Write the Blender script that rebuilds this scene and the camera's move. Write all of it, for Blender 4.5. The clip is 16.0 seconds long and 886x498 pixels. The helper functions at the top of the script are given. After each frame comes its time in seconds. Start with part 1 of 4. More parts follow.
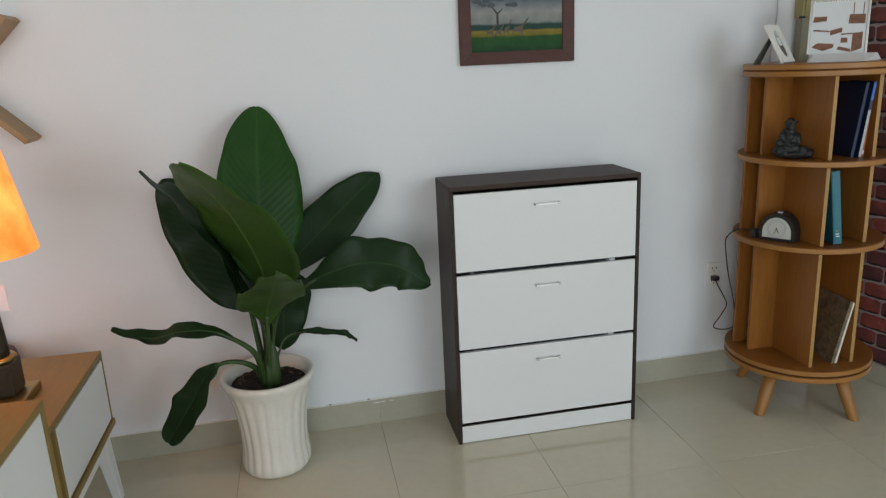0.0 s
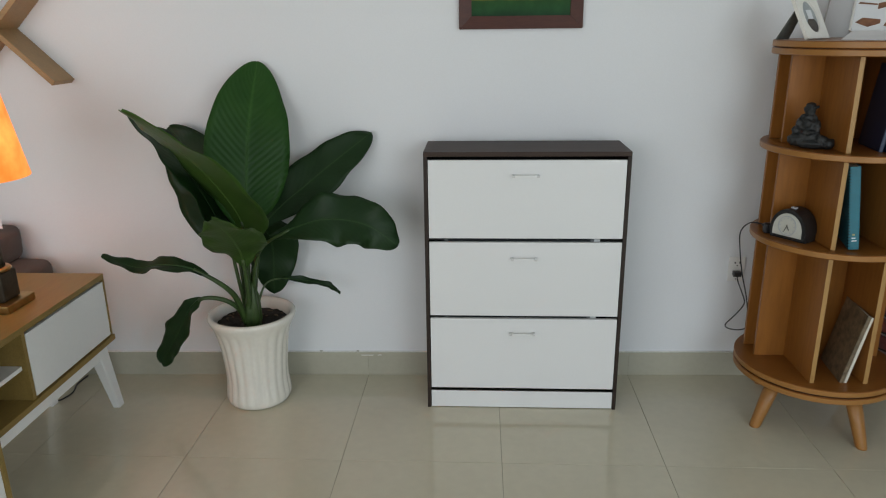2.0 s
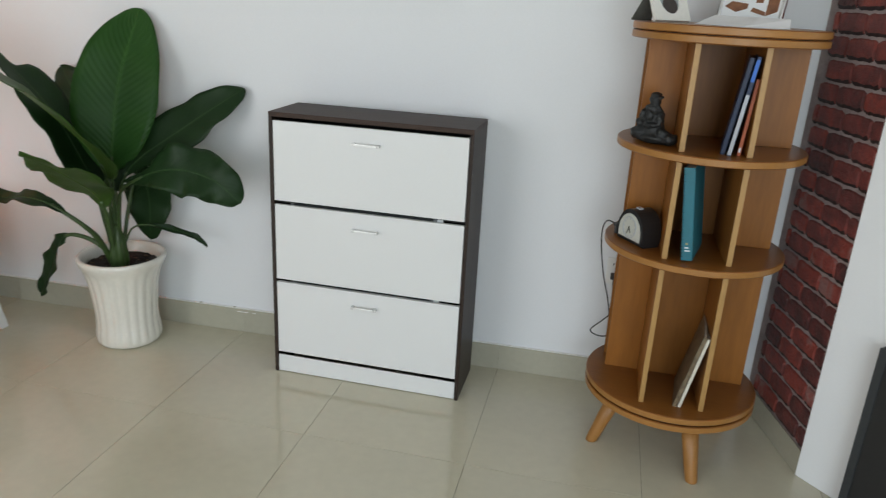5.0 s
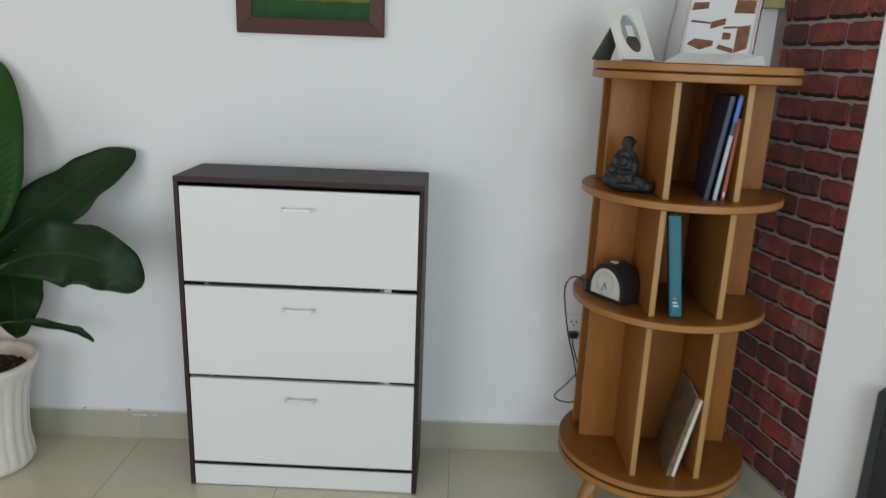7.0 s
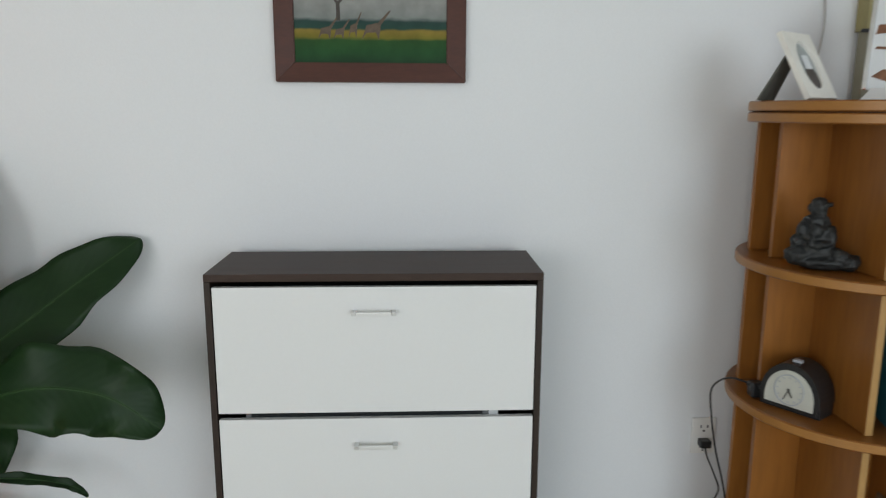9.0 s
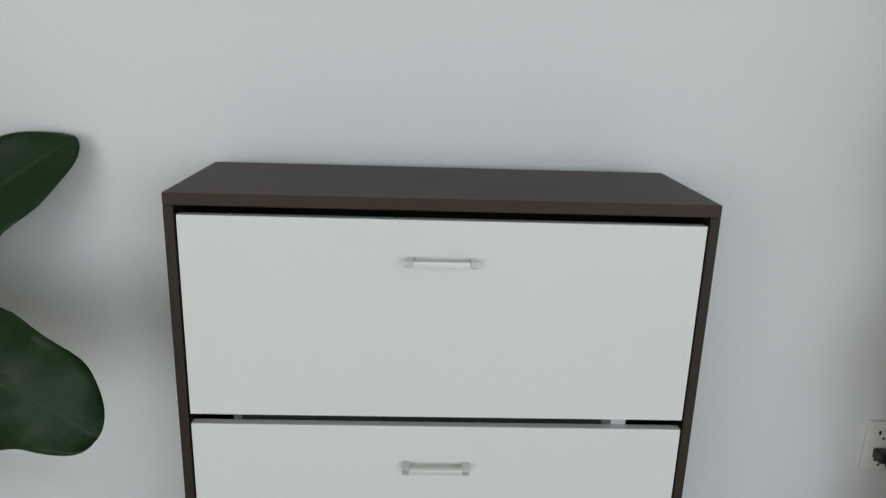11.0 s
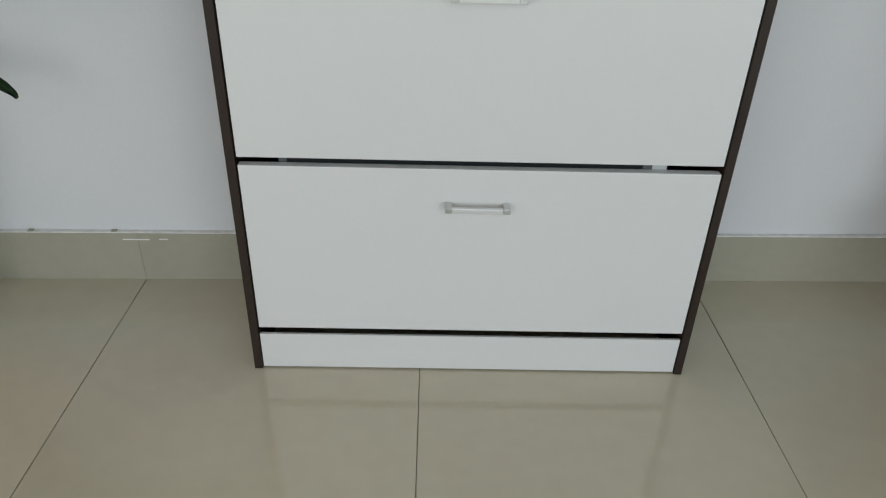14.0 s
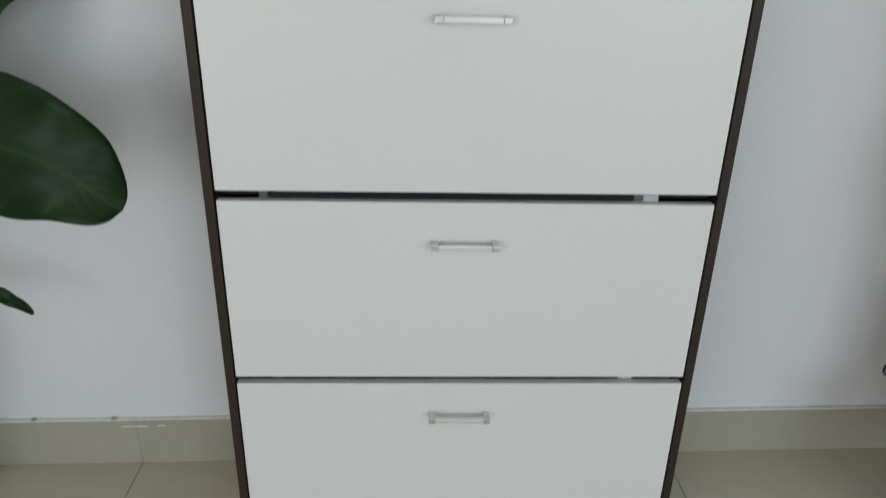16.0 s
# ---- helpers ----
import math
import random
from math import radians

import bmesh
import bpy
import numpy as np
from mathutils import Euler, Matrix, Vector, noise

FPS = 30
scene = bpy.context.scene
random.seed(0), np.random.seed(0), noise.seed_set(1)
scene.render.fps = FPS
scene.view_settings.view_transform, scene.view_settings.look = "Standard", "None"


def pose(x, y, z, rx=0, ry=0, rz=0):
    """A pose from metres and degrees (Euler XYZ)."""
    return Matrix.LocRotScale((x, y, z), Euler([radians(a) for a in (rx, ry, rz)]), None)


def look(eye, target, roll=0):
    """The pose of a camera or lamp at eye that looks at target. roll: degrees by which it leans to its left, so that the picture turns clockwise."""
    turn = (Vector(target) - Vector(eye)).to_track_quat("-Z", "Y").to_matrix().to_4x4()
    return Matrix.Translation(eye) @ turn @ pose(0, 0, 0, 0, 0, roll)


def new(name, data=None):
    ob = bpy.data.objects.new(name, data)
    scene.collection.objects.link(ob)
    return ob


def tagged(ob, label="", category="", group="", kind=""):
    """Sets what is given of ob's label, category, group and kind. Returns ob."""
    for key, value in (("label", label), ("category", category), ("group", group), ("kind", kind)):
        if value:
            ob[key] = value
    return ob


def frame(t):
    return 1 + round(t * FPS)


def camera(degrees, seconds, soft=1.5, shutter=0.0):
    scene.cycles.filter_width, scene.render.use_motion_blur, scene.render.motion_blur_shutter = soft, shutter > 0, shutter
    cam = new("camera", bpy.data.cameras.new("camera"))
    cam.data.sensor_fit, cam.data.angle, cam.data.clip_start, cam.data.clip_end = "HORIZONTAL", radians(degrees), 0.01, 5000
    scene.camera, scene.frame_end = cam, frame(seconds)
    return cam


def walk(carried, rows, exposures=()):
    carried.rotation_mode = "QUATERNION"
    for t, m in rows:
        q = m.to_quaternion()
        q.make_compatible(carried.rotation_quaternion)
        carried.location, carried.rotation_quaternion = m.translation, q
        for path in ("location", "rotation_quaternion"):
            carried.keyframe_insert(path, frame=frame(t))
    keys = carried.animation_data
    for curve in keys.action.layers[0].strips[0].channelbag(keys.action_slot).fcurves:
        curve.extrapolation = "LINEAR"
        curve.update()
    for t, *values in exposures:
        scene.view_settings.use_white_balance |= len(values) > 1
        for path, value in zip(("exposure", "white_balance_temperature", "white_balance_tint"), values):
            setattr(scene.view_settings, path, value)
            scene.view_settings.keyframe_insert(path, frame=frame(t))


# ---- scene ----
cam = camera(63.5, 16.0, soft=1.1, shutter=0.5)

PATH = [
    (0, (-0.54, -2.944, 1.568), (-0.175, -1.046, 1.055), -2.6),
    (0.5, (-0.351, -2.984, 1.556), (-0.063, -1.086, 0.996), -2.6),
    (1, (-0.172, -3.009, 1.548), (0.056, -1.107, 0.973), -0.5),
    (1.5, (0.01, -3.004, 1.558), (0.092, -1.09, 0.981), 0.2),
    (2, (0.217, -3.01, 1.56), (0.115, -1.105, 0.959), -0.7),
    (2.5, (0.471, -3.006, 1.541), (0.227, -1.099, 0.99), -0.7),
    (3, (0.694, -2.946, 1.531), (0.356, -1.052, 0.983), 0.3),
    (3.5, (0.871, -2.873, 1.53), (0.449, -1.025, 0.893), 2.6),
    (4, (1.057, -2.82, 1.529), (0.545, -1.002, 0.871), 2.7),
    (4.5, (1.214, -2.801, 1.522), (0.697, -0.985, 0.864), 2.7),
    (4.7, (1.252, -2.796, 1.53), (0.77, -0.972, 0.864), 2.8),
    (6.8, (0.914, -2.55, 1.486), (0.882, -0.627, 0.939), 2.7),
    (7, (0.888, -2.498, 1.485), (0.857, -0.567, 0.964), 2.2),
    (7.5, (0.787, -2.337, 1.497), (0.746, -0.388, 1.051), 0.9),
    (8, (0.675, -2.2, 1.499), (0.656, -0.24, 1.102), 0.6),
    (8.5, (0.551, -2.094, 1.501), (0.617, -0.131, 1.126), 0.5),
    (9, (0.484, -1.93, 1.468), (0.567, 0.031, 1.085), 0.2),
    (9.2, (0.459, -1.842, 1.451), (0.531, 0.115, 1.043), 0.2),
    (11.3, (0.349, -1.277, 1.268), (0.42, 0.637, 0.691), 2.0),
    (11.5, (0.344, -1.279, 1.246), (0.416, 0.626, 0.642), 2.1),
    (12, (0.344, -1.29, 1.2), (0.415, 0.589, 0.518), 1.9),
    (12.5, (0.343, -1.293, 1.109), (0.424, 0.564, 0.37), 2.5),
    (13, (0.326, -1.295, 1.009), (0.397, 0.512, 0.154), 3.2),
    (13.5, (0.318, -1.307, 0.938), (0.354, 0.432, -0.048), 2.3),
    (14, (0.317, -1.321, 0.881), (0.355, 0.388, -0.157), 1.7),
    (14.5, (0.32, -1.328, 0.88), (0.369, 0.373, -0.172), 1.0),
    (15, (0.317, -1.322, 0.939), (0.381, 0.417, -0.047), 0.7),
    (15.5, (0.317, -1.324, 1.016), (0.378, 0.474, 0.144), 1.2),
    (16, (0.319, -1.321, 1.108), (0.39, 0.507, 0.299), 1.3),
]
walk(cam, [(t, look(eye, target, roll)) for t, eye, target, roll in PATH],
     exposures=[(0.0, -0.13), (0.6, -0.15), (3.0, -0.13), (4.0, -0.12), (4.2, -0.08), (4.5, 0.12), (4.7, 0.16), (7.0, 0.04), (9.0, 0.05), (11.5, -0.06), (16.0, -0.10)])

# ---- world and light ----
world = bpy.data.worlds.new("sky_world")
scene.world = world
world.use_nodes = True
_sky = world.node_tree.nodes.new("ShaderNodeTexSky")
_sky.sky_type, _sky.sun_disc = "NISHITA", False
_sky.sun_elevation, _sky.sun_rotation = radians(48), radians(150)
_bg = world.node_tree.nodes["Background"]
_bg.inputs["Strength"].default_value = 0.08
world.node_tree.links.new(_sky.outputs["Color"], _bg.inputs["Color"])


def window_light(name, centre, target, wide, high, watts, colour):
    data = bpy.data.lights.new(name, "AREA")
    data.shape, data.size, data.size_y, data.energy, data.color = "RECTANGLE", wide, high, watts, colour
    ob = new(name, data)
    ob.matrix_world = look(centre, target)
    return ob


# daylight in the two shop-front openings behind the walk
window_light("daylight_east_opening", (2.50, -5.93, 1.60), (2.1, 0, 1.60), 2.7, 2.4, 82, (0.82, 0.93, 1.0))
window_light("daylight_west_opening", (-2.45, -5.93, 1.55), (-2.45, 0, 1.55), 3.6, 2.4, 97, (0.945, 0.96, 0.975))

# ---- materials ----
MATS = {}


def mat(name, colour, rough=0.5, metal=0.0, vary=0.06, scale=6.0, stretch=(1, 1, 1), bump=0.05, fine=60.0, coat=0.0,
        per_object=0.0, spec=0.5, wear=0.1):
    """A surface with two scales of variation, a fine relief and uneven gloss."""
    m = bpy.data.materials.new(name)
    m.use_nodes = True
    n, l = m.node_tree.nodes, m.node_tree.links
    b = n["Principled BSDF"]
    b.inputs["Metallic"].default_value = metal
    b.inputs["Coat Weight"].default_value = coat
    b.inputs["Specular IOR Level"].default_value = spec
    tc = n.new("ShaderNodeTexCoord")
    mp = n.new("ShaderNodeMapping")
    mp.inputs["Scale"].default_value = stretch
    l.new(tc.outputs["Object"], mp.inputs["Vector"])
    vec = mp.outputs["Vector"]
    info = n.new("ShaderNodeObjectInfo")
    off = n.new("ShaderNodeVectorMath")
    off.operation = "MULTIPLY_ADD"
    off.inputs[1].default_value = (7.3, 5.1, 3.7)
    l.new(info.outputs["Random"], off.inputs[0])
    l.new(vec, off.inputs[2])
    big = n.new("ShaderNodeTexNoise")
    big.inputs["Scale"].default_value, big.inputs["Detail"].default_value = scale, 4
    small = n.new("ShaderNodeTexNoise")
    small.inputs["Scale"].default_value, small.inputs["Detail"].default_value = fine, 6
    l.new(off.outputs[0], big.inputs["Vector"])
    l.new(off.outputs[0], small.inputs["Vector"])
    add = n.new("ShaderNodeMath")
    add.operation = "ADD"
    l.new(big.outputs["Fac"], add.inputs[0])
    l.new(small.outputs["Fac"], add.inputs[1])
    val = n.new("ShaderNodeMapRange")
    val.inputs["From Min"].default_value, val.inputs["From Max"].default_value = 0.6, 1.4
    val.inputs["To Min"].default_value, val.inputs["To Max"].default_value = 1 - vary, 1 + vary
    l.new(add.outputs[0], val.inputs["Value"])
    last = val.outputs[0]
    if per_object:
        pr = n.new("ShaderNodeMapRange")
        pr.inputs["To Min"].default_value, pr.inputs["To Max"].default_value = 1 - per_object, 1 + per_object
        l.new(info.outputs["Random"], pr.inputs["Value"])
        mul = n.new("ShaderNodeMath")
        mul.operation = "MULTIPLY"
        l.new(last, mul.inputs[0])
        l.new(pr.outputs[0], mul.inputs[1])
        last = mul.outputs[0]
    hsv = n.new("ShaderNodeHueSaturation")
    hsv.inputs["Color"].default_value = (*colour, 1)
    l.new(last, hsv.inputs["Value"])
    l.new(hsv.outputs[0], b.inputs["Base Color"])
    rr = n.new("ShaderNodeMapRange")
    rr.inputs["To Min"].default_value, rr.inputs["To Max"].default_value = rough * (1 - wear), min(1, rough * (1 + wear))
    l.new(big.outputs["Fac"], rr.inputs["Value"])
    l.new(rr.outputs[0], b.inputs["Roughness"])
    if bump:
        bp = n.new("ShaderNodeBump")
        bp.inputs["Strength"].default_value, bp.inputs["Distance"].default_value = bump, 0.004
        l.new(small.outputs["Fac"], bp.inputs["Height"])
        l.new(bp.outputs[0], b.inputs["Normal"])
    MATS[name] = m
    return m


PAINT = mat("white_wall_paint", (0.775, 0.785, 0.80), 0.62, vary=0.02, scale=1.3, fine=180, bump=0.06)
# wall white raised to stand for the strong daylight on the pillar
PAINT_E = mat("white_paint_daylit", (0.86, 0.87, 0.88), 0.45, vary=0.02, scale=1.3, fine=180, bump=0.06)
# unseen walls and ceiling, toned down to hold back bounced light
DIM = mat("unseen_wall_dimmed", (0.34, 0.33, 0.315), 0.7, vary=0.04, scale=1.3, bump=0.04)
CEIL = mat("ceiling_paint", (0.62, 0.62, 0.61), 0.8, vary=0.02, scale=1.5, bump=0.02)
TILE = mat("polished_floor_tile", (0.59, 0.548, 0.415), 0.10, vary=0.05, scale=2.2, fine=25, bump=0.004, per_object=0.02, wear=0.4, spec=0.75)
GROUT = mat("dark_grout", (0.32, 0.30, 0.245), 0.9, vary=0.2, scale=8, bump=0.1)
SKIRT = mat("glazed_skirting_tile", (0.43, 0.41, 0.325), 0.22, vary=0.05, scale=3, fine=40, bump=0.01, per_object=0.02)
PLASTER = mat("plaster_smear", (0.85, 0.84, 0.8), 0.8, vary=0.1, scale=60, bump=0.3)
MORTAR = mat("brick_mortar", (0.37, 0.30, 0.29), 0.9, vary=0.3, scale=20, fine=200, bump=0.4)


def brick_material():
    """Hand-made brick: each one its own red, with maroon burn, pinkish dust and a pitted face."""
    m = bpy.data.materials.new("red_brick")
    m.use_nodes = True
    n, l = m.node_tree.nodes, m.node_tree.links
    b = n["Principled BSDF"]
    tc, info = n.new("ShaderNodeTexCoord"), n.new("ShaderNodeObjectInfo")
    off = n.new("ShaderNodeVectorMath"); off.operation = "MULTIPLY_ADD"
    off.inputs[1].default_value = (17.3, 9.1, 13.7)
    l.new(info.outputs["Random"], off.inputs[0]); l.new(tc.outputs["Object"], off.inputs[2])
    fac = []
    for sc, det in ((14, 5), (55, 6), (190, 4)):
        q = n.new("ShaderNodeTexNoise"); q.inputs["Scale"].default_value, q.inputs["Detail"].default_value = sc, det
        l.new(off.outputs[0], q.inputs["Vector"]); fac.append(q.outputs["Fac"])
    s1 = n.new("ShaderNodeMath"); s1.operation = "MULTIPLY_ADD"; s1.inputs[1].default_value = 0.32
    l.new(fac[1], s1.inputs[0]); l.new(fac[0], s1.inputs[2])
    s2 = n.new("ShaderNodeMath"); s2.operation = "MULTIPLY_ADD"; s2.inputs[1].default_value = 0.50
    l.new(info.outputs["Random"], s2.inputs[0]); l.new(s1.outputs[0], s2.inputs[2])
    mr = n.new("ShaderNodeMapRange"); mr.inputs["From Min"].default_value, mr.inputs["From Max"].default_value = 0.55, 1.25
    l.new(s2.outputs[0], mr.inputs["Value"])
    rp = n.new("ShaderNodeValToRGB"); e = rp.color_ramp.elements
    e[0].position, e[0].color = 0.0, (0.086, 0.033, 0.032, 1)
    e[1].position, e[1].color = 1.0, (0.30, 0.148, 0.137, 1)
    for pos, c in ((0.22, (0.14, 0.038, 0.035, 1)), (0.50, (0.205, 0.050, 0.043, 1)), (0.78, (0.325, 0.062, 0.045, 1))):
        k = e.new(pos); k.color = c
    l.new(mr.outputs[0], rp.inputs[0]); l.new(rp.outputs[0], b.inputs["Base Color"])
    b.inputs["Roughness"].default_value = 0.62
    h = n.new("ShaderNodeMath"); h.operation = "MULTIPLY_ADD"; h.inputs[1].default_value = 0.4
    l.new(fac[2], h.inputs[0]); l.new(fac[1], h.inputs[2])
    bp = n.new("ShaderNodeBump"); bp.inputs["Strength"].default_value, bp.inputs["Distance"].default_value = 1.0, 0.010
    l.new(h.outputs[0], bp.inputs["Height"]); l.new(bp.outputs[0], b.inputs["Normal"])
    return m


BRICK = brick_material()
# near-black colour for the shade along the underside of each brick
BRICK_EDGE = mat("brick_underside_shade", (0.024, 0.012, 0.011), 0.7, vary=0.4, scale=25, fine=120, bump=0.5)
# one laminate: top lightened for glancing sheen, uprights darkened for shade at their edges
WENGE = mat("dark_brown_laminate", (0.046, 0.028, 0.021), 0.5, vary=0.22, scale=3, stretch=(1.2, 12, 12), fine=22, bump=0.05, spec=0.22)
WENGE_V = mat("dark_brown_laminate_upright_shaded", (0.034, 0.023, 0.018), 0.45, vary=0.22, scale=3, stretch=(12, 12, 1.2), fine=22, bump=0.05, spec=0.22)
WHITE = mat("white_melamine", (0.745, 0.747, 0.74), 0.38, vary=0.012, scale=2, fine=150, bump=0.01)
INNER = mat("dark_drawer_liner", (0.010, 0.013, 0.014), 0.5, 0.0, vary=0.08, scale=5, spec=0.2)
# two tones for the reflections painted on the bin ends
PALE_GLINT = mat("pale_bin_glint", (0.5, 0.52, 0.53), 0.4, vary=0.05, bump=0.0)
GREY_GLINT = mat("grey_bin_glint", (0.10, 0.105, 0.11), 0.4, vary=0.1, bump=0.0)
# near-black, so gaps around the drawers and boards read as deep shade
BLACK_IN = mat("black_gap_shade", (0.015, 0.014, 0.013), 0.8, vary=0.1)
CHROME = mat("polished_chrome", (0.62, 0.62, 0.61), 0.34, 0.85, vary=0.03, bump=0.0)
BRIGHT = mat("bright_silver", (0.86, 0.87, 0.88), 0.14, 1.0, vary=0.03, bump=0.0)
SATIN = mat("satin_aluminium", (0.76, 0.76, 0.75), 0.34, 0.40, vary=0.03, bump=0.0)
OAK = mat("honey_oak_veneer", (0.288, 0.112, 0.0225), 0.36, spec=0.24, vary=0.20, scale=2.6, stretch=(5, 5, 0.7), fine=14, bump=0.05)
OAK_FLAT = mat("honey_oak_top", (0.232, 0.085, 0.0160), 0.32, spec=0.35, vary=0.13, scale=2.6, stretch=(0.9, 8, 8), fine=18, bump=0.05)
OAK_EDGE = mat("oak_edge_band", (0.345, 0.155, 0.036), 0.40, vary=0.12, scale=3, stretch=(2, 2, 10), fine=30, bump=0.05)
OAK_LIP = mat("pale_oak_lipping", (0.40, 0.225, 0.072), 0.42, vary=0.10, scale=3, stretch=(10, 2, 2), fine=30, bump=0.05)
ASH = mat("light_oak_stand", (0.276, 0.184, 0.056), 0.45, spec=0.3, vary=0.14, scale=2.5, stretch=(9, 0.9, 9), fine=20, bump=0.05)
ASH_X = mat("light_oak_plank", (0.34, 0.205, 0.085), 0.45, vary=0.16, scale=2.5, stretch=(1, 9, 9), fine=20, bump=0.05)
WHITE_LEG = mat("white_lacquer", (0.85, 0.85, 0.84), 0.35, vary=0.02, scale=4, bump=0.01)
CERAMIC = mat("ivory_glazed_ceramic", (0.80, 0.77, 0.69), 0.24, vary=0.05, scale=7, fine=60, bump=0.04, coat=0.3)
SOIL = mat("potting_soil", (0.020, 0.015, 0.011), 0.95, vary=0.5, scale=30, fine=140, bump=1.0)
BARK = mat("bark_chips", (0.12, 0.085, 0.055), 0.9, vary=0.5, scale=60, fine=160, bump=0.5)
STALK = mat("green_stalk", (0.036, 0.070, 0.016), 0.42, vary=0.40, scale=9, stretch=(3, 3, 0.6), fine=40, bump=0.1)
FRAME = mat("mahogany_frame", (0.075, 0.024, 0.015), 0.42, spec=0.3, vary=0.2, scale=5, stretch=(1, 6, 6), fine=40, bump=0.04)
BLACK = mat("black_plastic", (0.018, 0.018, 0.019), 0.38, vary=0.1, scale=8, bump=0.03)
STONE = mat("black_cast_stone", (0.014, 0.015, 0.015), 0.55, vary=0.4, scale=30, fine=110, bump=0.6)
DIAL = mat("grey_white_dial", (0.56, 0.56, 0.50), 0.4, vary=0.04, scale=14, bump=0.0)
CREAM = mat("cream_dial", (0.72, 0.71, 0.64), 0.45, vary=0.02, scale=10, bump=0.0)
SOCKET = mat("white_socket_plastic", (0.80, 0.79, 0.76), 0.35, vary=0.02, bump=0.0)
IVORY = mat("ivory_photo_frame", (0.82, 0.80, 0.74), 0.45, vary=0.05, scale=20, bump=0.05)
FELT = mat("grey_felt_backing", (0.11, 0.11, 0.095), 0.95, vary=0.2, scale=40, bump=0.3)
PHOTO = mat("grey_print", (0.35, 0.38, 0.38), 0.3, vary=0.2, scale=30, bump=0.0)
DARKP = mat("dark_print", (0.055, 0.045, 0.04), 0.35, vary=0.3, scale=40, bump=0.0)
PAPER = mat("printed_white_page", (0.74, 0.76, 0.77), 0.5, vary=0.03, scale=10, bump=0.0)
CARD = mat("white_card_base", (0.80, 0.78, 0.77), 0.5, vary=0.03, scale=6, bump=0.02)
BROWNP = mat("brown_print", (0.20, 0.085, 0.04), 0.5, vary=0.3, scale=30, stretch=(1, 5, 1), bump=0.0)
NAVY = mat("navy_book_cover", (0.008, 0.021, 0.062), 0.35, vary=0.2, scale=10, bump=0.03)
BLUE = mat("blue_book_cover", (0.02, 0.13, 0.52), 0.4, vary=0.1, scale=10, bump=0.03)
SILVER = mat("pale_grey_spine", (0.42, 0.44, 0.47), 0.4, vary=0.1, scale=15, bump=0.03)
RUST = mat("rust_orange_cover", (0.42, 0.10, 0.035), 0.45, vary=0.15, scale=15, bump=0.03)
TEAL = mat("teal_book_cover", (0.020, 0.155, 0.205), 0.42, vary=0.08, scale=10, bump=0.03)
LEAVES = mat("page_block", (0.72, 0.68, 0.58), 0.8, vary=0.1, scale=5, stretch=(60, 1, 1), bump=0.2)
ALBUM = mat("mottled_brown_album", (0.17, 0.125, 0.075), 0.45, vary=0.65, scale=22, fine=60, bump=0.1)
OLIVE = mat("olive_painted_wood", (0.36, 0.31, 0.13), 0.45, vary=0.12, scale=5, stretch=(6, 6, 1), fine=40, bump=0.05)
DULL = mat("grey_olive_wood", (0.30, 0.28, 0.20), 0.5, vary=0.12, scale=5, stretch=(6, 6, 1), fine=40, bump=0.05)
CORD = mat("grey_white_cord", (0.52, 0.51, 0.49), 0.5, vary=0.05, bump=0.0)
SOFA = mat("taupe_sofa_fabric", (0.125, 0.098, 0.088), 0.95, vary=0.15, scale=12, fine=260, bump=0.5)
BRONZE = mat("dark_bronze", (0.06, 0.048, 0.032), 0.45, 0.6, vary=0.3, scale=14, bump=0.1)
BRASS = mat("aged_brass", (0.40, 0.27, 0.10), 0.35, 0.9, vary=0.2, scale=18, bump=0.08)
TAG = mat("paper_tag", (0.74, 0.72, 0.74), 0.6, vary=0.03, bump=0.0)
CHAR = mat("charcoal_box", (0.030, 0.034, 0.037), 0.5, vary=0.15, scale=8, bump=0.1)


